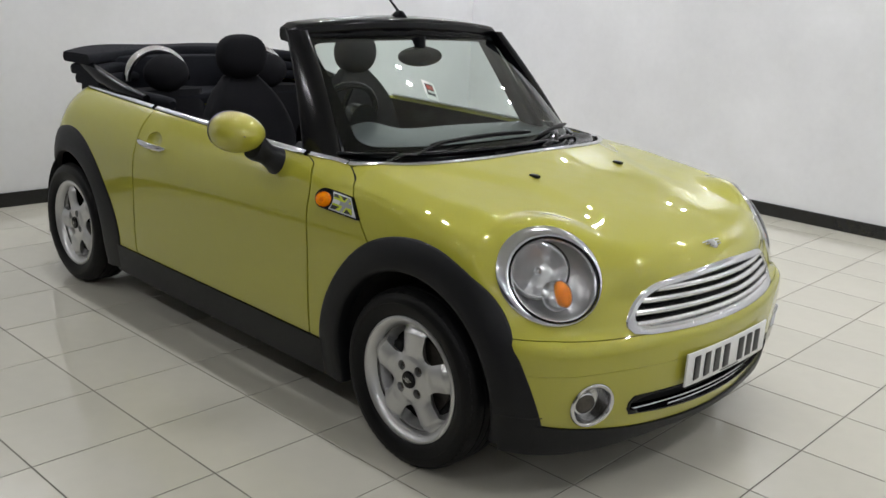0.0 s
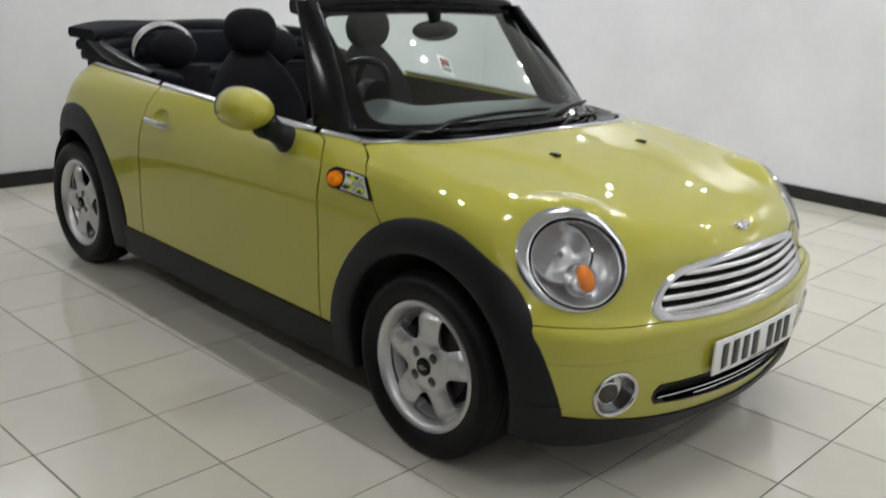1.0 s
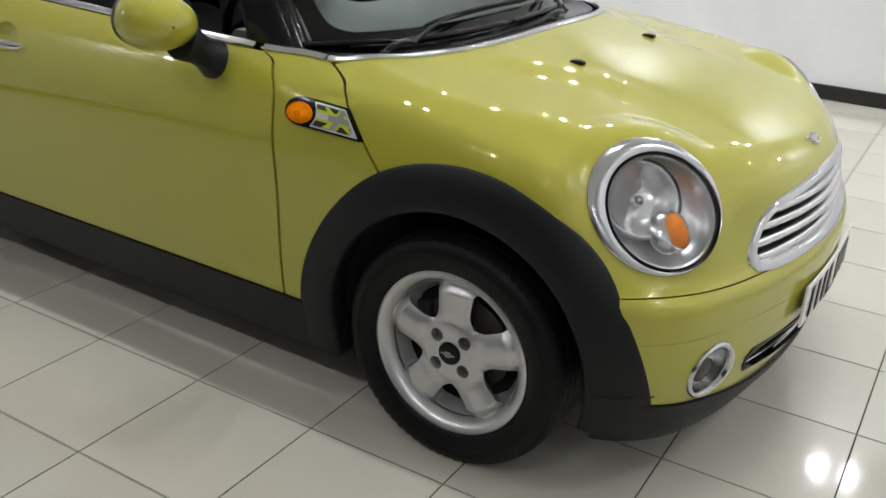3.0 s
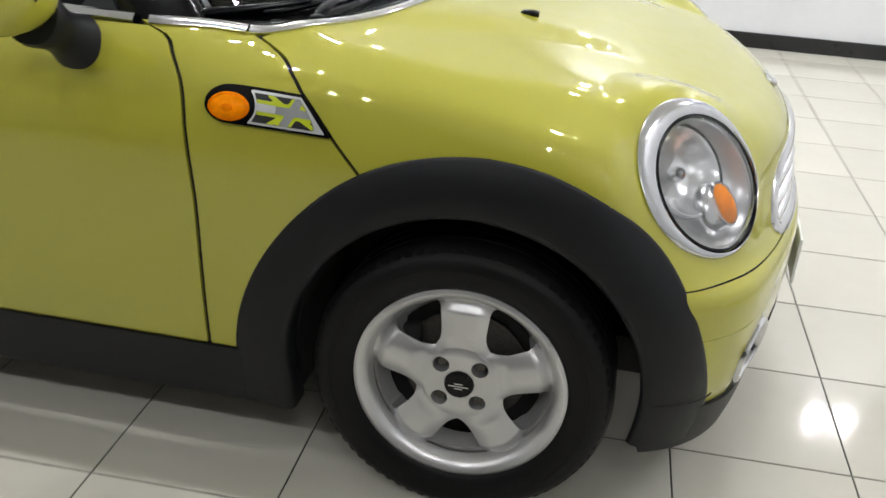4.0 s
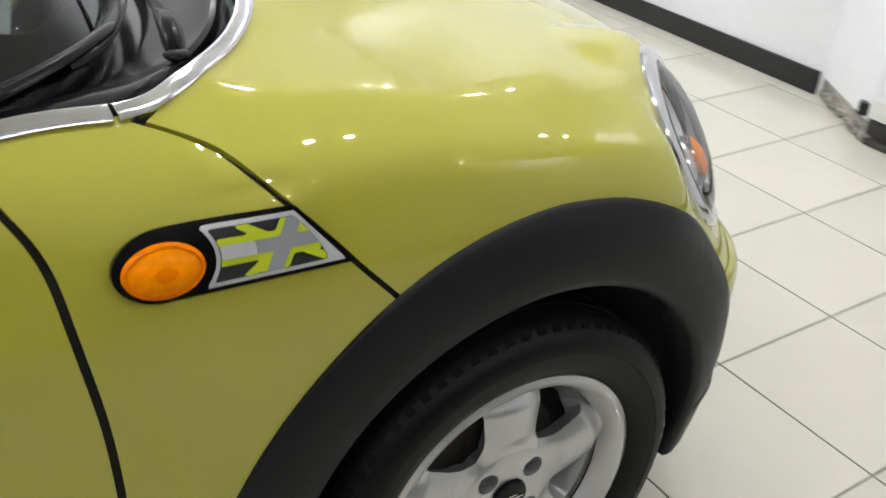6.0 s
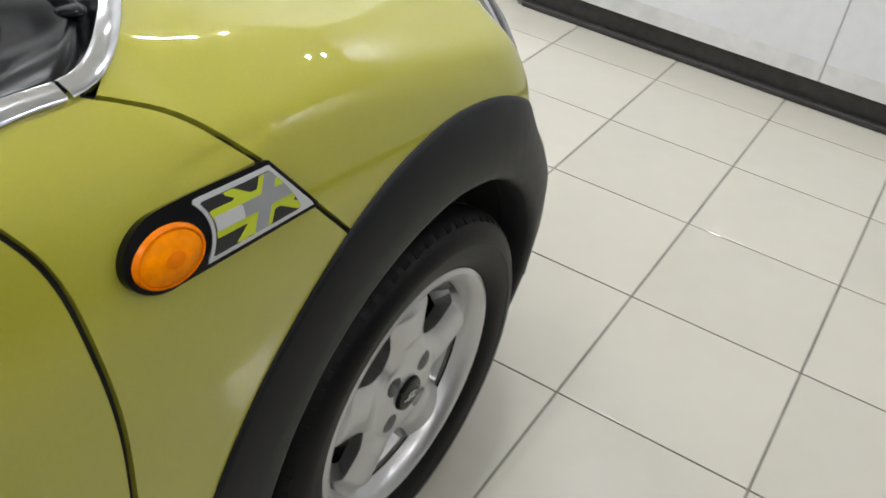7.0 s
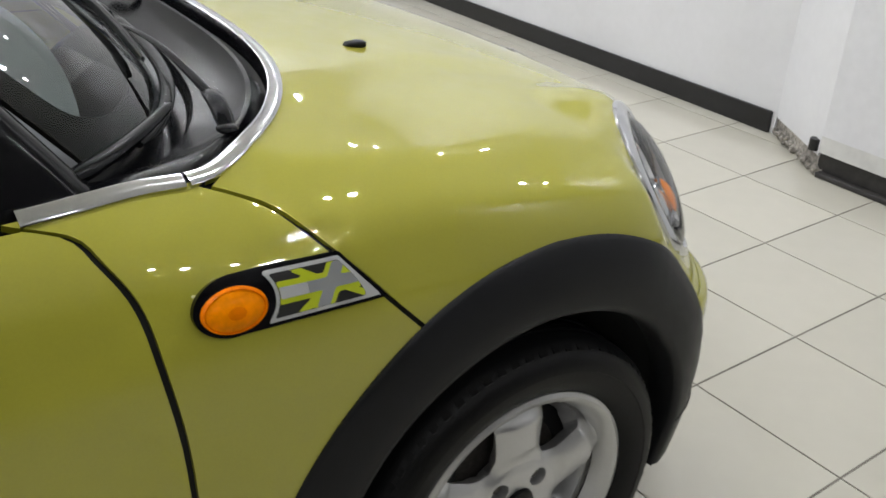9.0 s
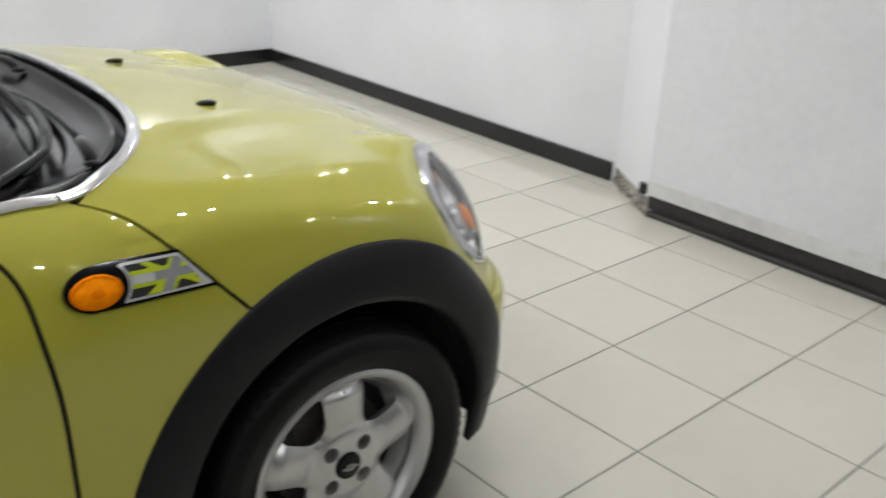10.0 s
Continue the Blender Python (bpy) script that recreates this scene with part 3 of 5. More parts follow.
# underside and cockpit tub
part("underbody", box((-1.2, 0, 0.24), (3.3, 1.0, 0.10), 0.02), DARK, car)
part("cockpit_floor", box((-1.65, 0, 0.36), (2.1, 1.46, 0.04), 0.01), DARK, car)
part("bulkhead", box((-0.68, 0, 0.62), (0.05, 1.40, 0.50), 0.01), DARK, car)
part("engine_bay", box((0.05, 0, 0.50), (0.6, 0.78, 0.40), 0.05), DARK, car)
part("rear_deck", box((-2.58, 0, 0.90), (0.40, 1.16, 0.06), 0.02), FABRIC, car)
part("roof_well", box((-2.70, 0, 1.00), (0.10, 1.22, 0.20), 0.02), FABRIC, car)

# chrome waist strip, running round the foot of the windscreen
cutx = -0.458
STRIP_EDGE = [(-0.0105, -0.004), (-0.0105, 0.004), (-0.008, 0.0060), (0.007, 0.0066), (0.0105, 0.0045), (0.011, -0.004)]


def strip_at(x):
    """The point of the strip's line at x, aft of the screen's foot."""
    line = half[half[:, 1] > 0.5]
    return np.array([[x, np.interp(x, line[:, 0], line[:, 1]), np.interp(x, line[:, 0], line[:, 2])]])


for x0, x1 in ((-2.9, -1.795), (-1.785, -0.660), (-0.650, cutx - 0.0025)):
    piece = half[(half[:, 0] > x0 + 0.002) & (half[:, 0] < x1 - 0.002) & (half[:, 1] > 0.5)]
    if x1 > -0.6:
        piece = np.concatenate([piece, strip_at(x1)])
    for s in (-1, 1):
        part("waist_strip", sided(strip_on_body(piece, STRIP_EDGE), s), RING_CHROME, car, "chrome waist strip")
fore = np.concatenate([strip_at(cutx + 0.0025), half[(half[:, 0] > cutx + 0.005) & (half[:, 1] >= 0)]])
fore = np.concatenate([fore[fore[:, 1] > 0.003], (fore[fore[:, 1] > 0.003] * [1, -1, 1])[::-1]])
part("scuttle_strip", strip_on_body(fore, STRIP_EDGE), RING_CHROME, car, "chrome strip round the windscreen's foot")


# scuttle below the windscreen
def screen_foot(y):
    return -0.345 - 0.085 * (y / 0.6) ** 2 - 0.075 * (y / 0.6) ** 6


cols = np.linspace(-0.675, 0.675, 91)
rings = []
for y in cols:
    a, b = float(arc_x(y)) - 0.010, float(screen_foot(y)) - 0.02
    z0 = float(top_z(a, y))
    row = []
    for t, dz in ((0, -0.002), (0.02, -0.022), (0.09, -0.030), (0.12, -0.014), (0.15, -0.003), (0.19, -0.001), (0.23, -0.005), (0.40, -0.013), (0.62, -0.020), (0.68, -0.034), (0.86, -0.036), (0.90, -0.016), (1.0, -0.004)):
        edge = 1 - 0.8 * float(step(abs(y), 0.58, 0.67))
        row.append((a + (b - a) * t, y, z0 + (0.936 - z0) * t + dz * edge))
    rings.append(row)
scuttle = part("scuttle_panel", loft(rings, False, False, False), SATIN_BLACK, car, "smooth black plastic scuttle panel")
for s in (-1, 1):
    ridge = [(float(screen_foot(y)) + 0.016, s * y, 0.944 - 0.010 * float(step(y, 0.40, 0.58))) for y in np.linspace(0.02, 0.585, 26)]
    part("scuttle_rib", tube(ridge, [0.006] + [0.0105] * 24 + [0.006], 10, 0.8), SATIN_BLACK, scuttle)
    sweep = [(-0.405 - 0.12 * t - 0.05 * t * t, s * (0.500 + 0.16 * t), 0.948 - 0.012 * t) for t in np.linspace(0, 1, 14)]
    part("corner_moulding", tube(sweep, [0.004] + [0.008 + 0.006 * t for t in np.linspace(0, 1, 12)] + [0.008], 10, 0.7), SATIN_BLACK, scuttle)


# windscreen and its frame
def screen(u, v, out=0.0):
    """u across from -1 to 1, v up from 0 to 1."""
    y0, y1 = 0.635 * u, 0.548 * u
    foot = np.array([screen_foot(y0), y0, 0.938])
    head = np.array([-0.915 - 0.03 * u * u, y1, 1.338 - 0.018 * u * u])
    p = foot + (head - foot) * v
    p[0] += 0.012 * math.sin(math.pi * v) + out
    p[2] += 0.012 * math.sin(math.pi * v) + out * 0.8
    return p


pane = loft([[screen(u, v) for v in np.linspace(0, 1, 14)] for u in np.linspace(-1, 1, 30)], False, False, False)
windscreen = part("windscreen", pane, GLASS, car, "clear windscreen with a faint green tint")
windscreen.visible_shadow = False
us, vs = np.linspace(-1, 1, 81), np.linspace(0, 1, 61)
net = np.array([[screen(u, v, -0.004) for v in vs] for u in us])
ids = np.arange(net.shape[0] * net.shape[1]).reshape(net.shape[:2])
quads = [tuple(f) for f in np.stack([ids[:-1, :-1], ids[:-1, 1:], ids[1:, 1:], ids[1:, :-1]], -1).reshape(-1, 4)]
U, W = (a.ravel() for a in np.meshgrid(us, vs, indexing="ij"))
clear = smax(smax(np.abs(U) * 0.60 - 0.562, (0.065 - W) * 0.65, 0.06), (W - 0.93) * 0.62, 0.05)
V, F = net.reshape(-1, 3), quads
V, F = clip(V, F, lambda x, y, z: -clear)
link_mesh("black_border", V, F, FRIT, windscreen)
for s in (-1, 1):
    foot, head = Vector((-0.632, s * 0.672, 0.920)), Vector((-0.945, s * 0.562, 1.345))
    rings = []
    for t in np.linspace(-0.04, 1.0, 12):
        w = 0.165 - 0.080 * t
        bow = Vector((0.015 * math.sin(math.pi * max(t, 0)), 0, 0))
        rings.append([foot + (head - foot) * t + bow + Vector((a, s * (b - 0.20 * a), 0)) for a, b in rounded(w, 0.052, 0.022)])
    part("screen_pillar", loft(rings), GLOSS_BLACK, car, "gloss black windscreen pillar")
    foot, head = Vector((-0.700, s * 0.605, 0.93)), Vector((-0.985, s * 0.520, 1.330))
    rings = [[foot + (head - foot) * t + Vector((a, s * (b - 0.25 * a), 0)) for a, b in rounded(0.13 - 0.05 * t, 0.06, 0.022)] for t in np.linspace(0, 1, 8)]
    part("pillar_trim", loft(rings), FABRIC, car, "dark inner pillar trim")
rings = []
for y in np.linspace(-0.580, 0.580, 45):
    k = (y / 0.59) ** 2
    c = Vector((-0.958 - 0.030 * k, y, 1.374 - 0.036 * k - 0.02 * max(0.0, abs(y) - 0.55) / 0.04))
    rings.append([c + Vector((a, 0, b - 0.10 * a)) for a, b in rounded(0.105 - 0.020 * k, 0.052 - 0.014 * (k > 0.97), 0.018)])
part("screen_header", loft(rings), GLOSS_BLACK, car, "gloss black windscreen header rail")
lining = [[(-0.935 - 0.04 * (y / 0.6) ** 2 + a, y, 1.335 - 0.03 * (y / 0.6) ** 2 + b + 0.003 * math.sin(60 * y) + 0.003 * math.sin(23 * y)) for a, b in rounded(0.06, 0.03, 0.01)] for y in np.linspace(-0.53, 0.53, 60)]
part("header_seal", loft(lining), SATIN_BLACK, car)
base = loft([[Vector((-0.985 + a * k, b * k * 0.5, z)) for a, b in rounded(0.10, 0.06, 0.028)] for k, z in ((1, 1.392), (0.85, 1.405), (0.55, 1.418), (0.3, 1.425))])
aerial = part("aerial_base", base, SATIN_BLACK, car)
part("aerial_rod", tube([(-0.99, 0, 1.42), (-1.09, 0, 1.50), (-1.42, 0, 1.76)], [0.006, 0.004, 0.002], 8), SATIN_BLACK, aerial)

# things behind the glass
mirror_body = part("rear_view_mirror", ellipsoid((-0.845, 0.0, 1.246), (0.028, 0.125, 0.042)), SATIN_BLACK, car, "black rear-view mirror")
part("mirror_stem", tube([(-0.845, 0, 1.27), (-0.86, 0, 1.32)], [0.022, 0.03], 12), SATIN_BLACK, mirror_body)
disc_turn = Matrix.Translation(Vector(screen(-0.27, 0.475, -0.006))) @ Matrix.Rotation(radians(16), 4, "Z") @ Matrix.Rotation(radians(-38), 4, "Y") @ Matrix.Rotation(radians(-20), 4, "X")
sticker = part("tax_disc", box((0, 0, 0), (0.002, 0.076, 0.088)), WHITE_PLATE, windscreen, "small white paper disc with a dark print")
part("disc_print", box((0.0015, 0, 0.004), (0.002, 0.048, 0.052)), INK, sticker)
part("disc_band", box((0.003, 0, 0.012), (0.002, 0.040, 0.020)), RED, sticker)
part("disc_stripe", box((0.003, 0, -0.008), (0.002, 0.040, 0.010)), WHITE_PLATE, sticker)
sticker.matrix_world = disc_turn
rings = []
for y in np.linspace(-0.66, 0.66, 31):
    lift = 0.012 * math.cos(y * 4) + 0.05 * math.exp(-(((y + 0.37) / 0.13) ** 2))
    bend = 0.10 * (y / 0.66) ** 2
    prof = [(-0.46 - bend, 0.930), (-0.58 - bend, 0.945 + lift * 0.3), (-0.74 - bend * 0.6, 0.955 + lift), (-0.83, 0.925 + lift), (-0.86, 0.86), (-0.84, 0.70), (-0.62, 0.70)]
    rings.append([(x, y, z) for x, z in prof])
part("dashboard", loft(rings), DASH, car, "dark grey plastic dashboard")
wheel_turn = Matrix.Translation((-0.935, -0.36, 0.975)) @ Matrix.Rotation(radians(-64), 4, "Y")
bm = tube([(0.182 * math.cos(a), 0.182 * math.sin(a), 0) for a in (2 * math.pi * k / 40 for k in range(40))], 0.0145, 10, 1, (0, 0, 1), True)
bmesh.ops.transform(bm, matrix=wheel_turn, verts=bm.verts)
steering = part("steering_wheel", bm, SATIN_BLACK, car, "black leather steering wheel with three spokes")
bm = ellipsoid((0, 0, 0.0), (0.055, 0.055, 0.028))
bmesh.ops.transform(bm, matrix=wheel_turn, verts=bm.verts)
part("airbag_boss", bm, SATIN_BLACK, steering)
for a in (0, 120, 240):
    bm = box((0.115, 0, 0), (0.13, 0.026, 0.012), 0.004)
    bmesh.ops.transform(bm, matrix=wheel_turn @ Matrix.Rotation(radians(a), 4, "Z"), verts=bm.verts)
    part("spoke", bm, SATIN_BLACK, steering)
part("dial_pod", lathe([(0.0, 0.03), (0.05, 0.03), (0.062, 0.015), (0.064, -0.05), (0.0, -0.05)], 32), SATIN_BLACK, car).matrix_world = Matrix.Translation((-0.82, -0.36, 1.01)) @ Matrix.Rotation(radians(90), 4, "Z")


def seat(y, x=-1.56):
    rings = []
    for t in np.linspace(0, 1, 20):
        z = 0.48 + 0.62 * t
        w = (0.50 - 0.05 * t) * (1 - 0.62 * max(0.0, (t - 0.55) / 0.45) ** 2.2)
        d = 0.15 - 0.05 * t - 0.03 * max(0, t - 0.85) / 0.15
        cx = x + 0.10 - 0.16 * t
        rings.append([(cx + b - 0.03 * math.cos(math.pi * a / w) * 1.0, y + a, z) for a, b in rounded(w, d, min(w, d) * 0.45, 6)])
    chair = part("car_seat", loft(rings), SEAT, car, "black cloth bucket seat")
    part("cushion", loft([[(cx, y + a, 0.46 + b) for a, b in rounded(0.48, 0.16, 0.06)] for cx in np.linspace(x + 0.08, x + 0.56, 8)]), SEAT, chair)
    rings = []
    for t in np.linspace(0, 1, 14):
        a = math.pi * t
        k = max(math.sin(a), 0.06) ** 0.68
        z = 1.185 - 0.098 * math.cos(a)
        rings.append([(x - 0.055 + q, y + p, z) for p, q in rounded(0.262 * k * (0.88 + 0.12 * t), 0.115 * k, 0.055 * k)])
    rest = part("headrest", loft(rings), SEAT, chair, "rounded black headrest")
    for dy in (-0.06, 0.06):
        part("headrest_post", tube([(x - 0.055, y + dy, 1.03), (x - 0.055, y + dy, 1.12)], 0.007, 8), CHROME, rest)


seat(-0.37)
seat(0.37, -1.655)
for y in (-0.31, 0.31):
    rear_seat = part("rear_seat", loft([[(-2.36 - 0.10 * t + q, y + p, 0.5 + 0.45 * t) for p, q in rounded(0.50 - 0.05 * t, 0.14, 0.06)] for t in np.linspace(0, 1, 8)]), SEAT, car, "black rear seat back")
    part("headrest", ellipsoid((-2.40, y, 1.035), (0.065, 0.125, 0.095)), SEAT, rear_seat, "round black rear headrest")
    hoop = [(-2.50, y + 0.17 * math.cos(a), 0.98 + 0.165 * math.sin(a)) for a in np.linspace(0.05, math.pi - 0.05, 20)]
    part("roll_hoop", tube(hoop, 0.022, 12), CHROME, car, "chrome roll-over hoop")


# folded fabric roof behind the seats
def fold(x0, z0, half_w, deep, thick, curl, tail):
    rings = []
    for u in np.linspace(-1, 1, 45):
        k = abs(u) ** 2.4
        c = Vector((x0 + curl * k, half_w * u, z0 - tail * k))
        rings.append([c + Vector((a, 0, b + 0.006 * math.sin(9 * a + 5 * u))) for a, b in rounded(deep, thick * (1 - 0.25 * k), thick * 0.36)])
    return loft(rings)


hood = part("folded_hood", fold(-2.90, 1.105, 0.665, 0.30, 0.066, 0.24, 0.012), FABRIC, car, "folded black fabric roof")
part("hood_fold", fold(-2.86, 1.055, 0.66, 0.28, 0.062, 0.26, 0.02), FABRIC, hood)
part("hood_fold", fold(-2.83, 1.005, 0.655, 0.26, 0.060, 0.26, 0.015), FABRIC, hood)
for s in (-1, 1):
    link = [(-2.62, s * 0.63, 1.07), (-2.40, s * 0.645, 1.02), (-2.18, s * 0.65, 0.985), (-1.98, s * 0.645, 0.965)]
    part("roof_linkage", tube(link, [0.03, 0.035, 0.03, 0.02], 10), SATIN_BLACK, hood)
    part("side_bolster", loft([[(x, s * (0.60 + q * 0.6), 0.955 + p * 0.6) for p, q in rounded(0.11 * k, 0.10 * k, 0.04 * k)] for x, k in ((-2.16, 0.5), (-2.12, 0.95), (-1.95, 1), (-1.84, 0.9), (-1.82, 0.5))]), FABRIC, car)


# wipers
def wiper(pivot, knuckle, elbow, blade_a, blade_b):
    p, k, e = Vector(pivot), Vector(knuckle), Vector(elbow)
    path = [p + (k - p) * t + Vector((0, 0, 0.010 * math.sin(math.pi * t))) for t in np.linspace(0, 1, 7)]
    arm = part("wiper", tube(path, [0.010, 0.013, 0.013, 0.013, 0.013, 0.012, 0.010], 12, 0.5), SATIN_BLACK, car, "black wiper arm and blade")
    path = [k + (e - k) * t + Vector((0, 0, 0.016 * math.sin(math.pi * t))) for t in np.linspace(0, 1, 11)]
    part("arm_rod", tube(path, [0.008 - 0.004 * t for t in np.linspace(0, 1, 11)], 10, 0.6), SATIN_BLACK, arm)
    a, b = Vector(blade_a), Vector(blade_b)
    part("blade", tube([a + (b - a) * t + Vector((0.008, 0, 0.010)) * math.sin(math.pi * t) for t in np.linspace(0, 1, 13)], [0.003] + [0.006] * 11 + [0.003], 8, 1.4), RUBBER, arm)
    part("pivot_cap", ellipsoid(pivot, (0.015, 0.015, 0.006), None, 20, 10), SATIN_BLACK, arm)


def on_screen(u, v):
    return tuple(screen(u, v, 0.014))


wiper((-0.362, -0.588, 0.936), (-0.345, -0.482, 0.950), on_screen(-0.30, 0.07), on_screen(-0.58, 0.05), on_screen(0.30, 0.075))
wiper((-0.255, 0.130, 0.944), (-0.275, 0.230, 0.954), on_screen(0.62, 0.06), on_screen(0.36, 0.04), on_screen(0.94, 0.05))


# headlamps
LENS_SHIFT = (-0.019, -0.003)


def headlamp(s):
    ring = part("headlamp", sided(lamp_rings(HEAD, [(0.171, -0.004, 0), (0.170, 0.004, 0), (0.165, 0.0075, 0.1), (0.158, 0.0085, 0.4), (0.150, 0.0075, 0.8), (0.1455, 0.004, 1), (0.1435, -0.006, 1)], 72, LENS_SHIFT), s), RING_CHROME, car, "oval headlamp with a wide chrome ring")
    part("gasket", sided(lamp_rings(HEAD, [(0.1450, -0.004), (0.1435, 0.003), (0.1385, 0.003), (0.1375, -0.006)], 72, LENS_SHIFT), s), GLOSS_BLACK, ring)
    part("bowl", sided(lamp_rings(HEAD, [(0.141, -0.004), (0.132, -0.008), (0.124, -0.022), (0.10, -0.044), (0.06, -0.060), (0.001, -0.064)], 56, LENS_SHIFT), s), ALLOY, ring, "silver reflector bowl")
    shift = (0.030, 0.010)
    inner = part("main_beam", sided(lamp_rings(HEAD_ROUND, [(0.088, -0.030), (0.087, -0.014), (0.083, -0.012), (0.079, -0.018), (0.066, -0.040), (0.040, -0.056), (0.001, -0.060)], 48, shift), s), REFLECTOR, ring, "bright facetted beam reflector")
    for k in range(6):
        facet = lamp_rings(HEAD_ROUND, [(0.078, -0.0175), (0.066, -0.0370), (0.044, -0.0510)], 5, shift, None, (60 * k + 6, 60 * k + 48))
        part("facet", sided(facet, s), ALLOY, inner)
    part("dark_trim", sided(lamp_rings(HEAD_ROUND, [(0.0935, -0.034), (0.0930, -0.012), (0.0880, -0.009), (0.0865, -0.013)], 40, shift, None, (70, 230)), s), GLOSS_BLACK, ring)
    c, n, e1, e2 = HEAD_ROUND
    m = Matrix((tuple(e1), tuple(e2), tuple(n))).transposed().to_4x4()
    part("bulb_shield", sided(ellipsoid(Vector(c + shift[0] * e1 + shift[1] * e2 - n * 0.044), (0.015, 0.015, 0.020), m, 20, 12), s), CHROME, inner)
    o = c - 0.036 * e1 - 0.066 * e2 - n * 0.012
    pod = part("indicator_pod", sided(ellipsoid(Vector(o + 0.014 * e1 - n * 0.014), (0.046, 0.050, 0.022), m, 28, 16), s), SATIN_CHROME, ring)
    turn_o = m @ Matrix.Rotation(radians(-14), 4, "Z")
    rim = [Vector(o) + turn_o @ Vector((0.0275 * math.cos(a), 0.0425 * math.sin(a), 0.004)) for a in (2 * math.pi * k / 36 for k in range(36))]
    part("indicator_rim", sided(tube(rim, 0.0030, 8, 1, tuple(n), True), s), CHROME, pod)
    part("indicator", sided(ellipsoid(Vector(o), (0.026, 0.041, 0.017), turn_o, 24, 14), s), AMBER, pod, "amber indicator lens")
    lens = part("lens", sided(lamp_rings(HEAD, [(0.1400, 0.001), (0.134, 0.006), (0.118, 0.011), (0.09, 0.015), (0.05, 0.018), (0.001, 0.019)], 56, LENS_SHIFT), s), LENS, ring, "clear domed lens")
    lens.visible_shadow = False


def fog_lamp(s):
    ring = part("fog_lamp", sided(lamp_rings(FOG, [(0.076, -0.003), (0.075, 0.005), (0.071, 0.009), (0.064, 0.007), (0.059, 0.000), (0.057, -0.010)], 48), s), CHROME, car, "round fog lamp in a chrome ring")
    part("bowl", sided(lamp_rings(FOG, [(0.058, -0.006), (0.054, -0.022), (0.040, -0.046), (0.001, -0.055)], 40), s), SATIN_CHROME, ring, "satin silver bowl")
    bulb = part("lamp_glass", sided(lamp_rings(FOG, [(0.036, -0.055), (0.035, -0.016), (0.030, -0.010), (0.016, -0.006), (0.001, -0.005)], 32, (0.021, 0.004)), s), STEEL, ring, "dark projector lamp")
    part("glass_rim", sided(lamp_rings(FOG, [(0.0365, -0.018), (0.0365, -0.010), (0.032, -0.0085)], 32, (0.021, 0.004)), s), CHROME, bulb)


for s in (-1, 1):
    headlamp(s)
    fog_lamp(s)


# grille
def outline(form, centre, off, n=160):
    out = []
    for k in range(n):
        a = 2 * math.pi * k / n
        lo, hi = 0.0, 0.7
        for _ in range(40):
            m = (lo + hi) / 2
            if form(centre[0] + m * math.cos(a), centre[1] + m * math.sin(a)) < off:
                lo = m
            else:
                hi = m
        out.append((centre[0] + lo * math.cos(a), centre[1] + lo * math.sin(a)))
    return np.array(out)


def surround(form, centre, profile, n=160):
    rows = []
    for off, proud in profile:
        o = outline(form, centre, off, n)
        x = nose_x(o[:, 0], o[:, 1]) + proud
        rows.append(np.stack([x, o[:, 0], o[:, 1]], 1))
    return loft([[rows[j][k] for j in range(len(rows))] for k in range(n)], False, False, True)


grille = part("grille", surround(grille_form, (0, 0.625), [(0.005, -0.004), (0.004, 0.005), (-0.002, 0.009), (-0.010, 0.010), (-0.016, 0.005), (-0.019, -0.02)]), CHROME, car, "chrome grille with horizontal slats")
for z in (0.577, 0.610, 0.643, 0.674):
    ys = [y for y in np.linspace(-0.47, 0.47, 95) if grille_form(y, z) < -0.012]
    rings = []
    for y in ys:
        x = float(nose_x(y, z))
        rings.append([(x - 0.010 + a, y, z + b - a * 0.15) for a, b in rounded(0.036, 0.0175, 0.008, 4)])
    part("slat", loft(rings), SATIN_CHROME, grille, "satin chrome slat")
o = outline(grille_form, (0, 0.625), -0.004, 80)
bm = bmesh.new()
bm.faces.new([bm.verts.new((float(nose_x(y, z)) - 0.055, y, z)) for y, z in o])
bmesh.ops.triangulate(bm, faces=bm.faces)
part("grille_back", bm, DARK, grille)

inlet = part("lower_inlet", surround(inlet_form, (0, 0.312), [(0.004, -0.002), (0.002, 0.003), (-0.004, 0.004), (-0.008, -0.02), (-0.009, -0.06)], 120), GLOSS_BLACK, car, "black lower air inlet with chrome bars")
for z in (0.284, 0.303):
    ys = [y for y in np.linspace(-0.46, 0.46, 60) if inlet_form(y, z) < -0.006]
    part("inlet_bar", tube([(float(nose_x(y, z)) - 0.012, y, z) for y in ys], 0.0042, 8), CHROME, inlet)
o = outline(inlet_form, (0, 0.312), -0.002, 80)
bm = bmesh.new()
bm.faces.new([bm.verts.new((float(nose_x(y, z)) - 0.05, y, z)) for y, z in o])
bmesh.ops.triangulate(bm, faces=bm.faces)
part("inlet_back", bm, DARK, inlet)

# number plate: blank bars for its characters
PLATE_Z = 0.4135


def plate_x(y):
    return float(nose_x(0.0, PLATE_Z)) + 0.008 - 0.15 * y * y


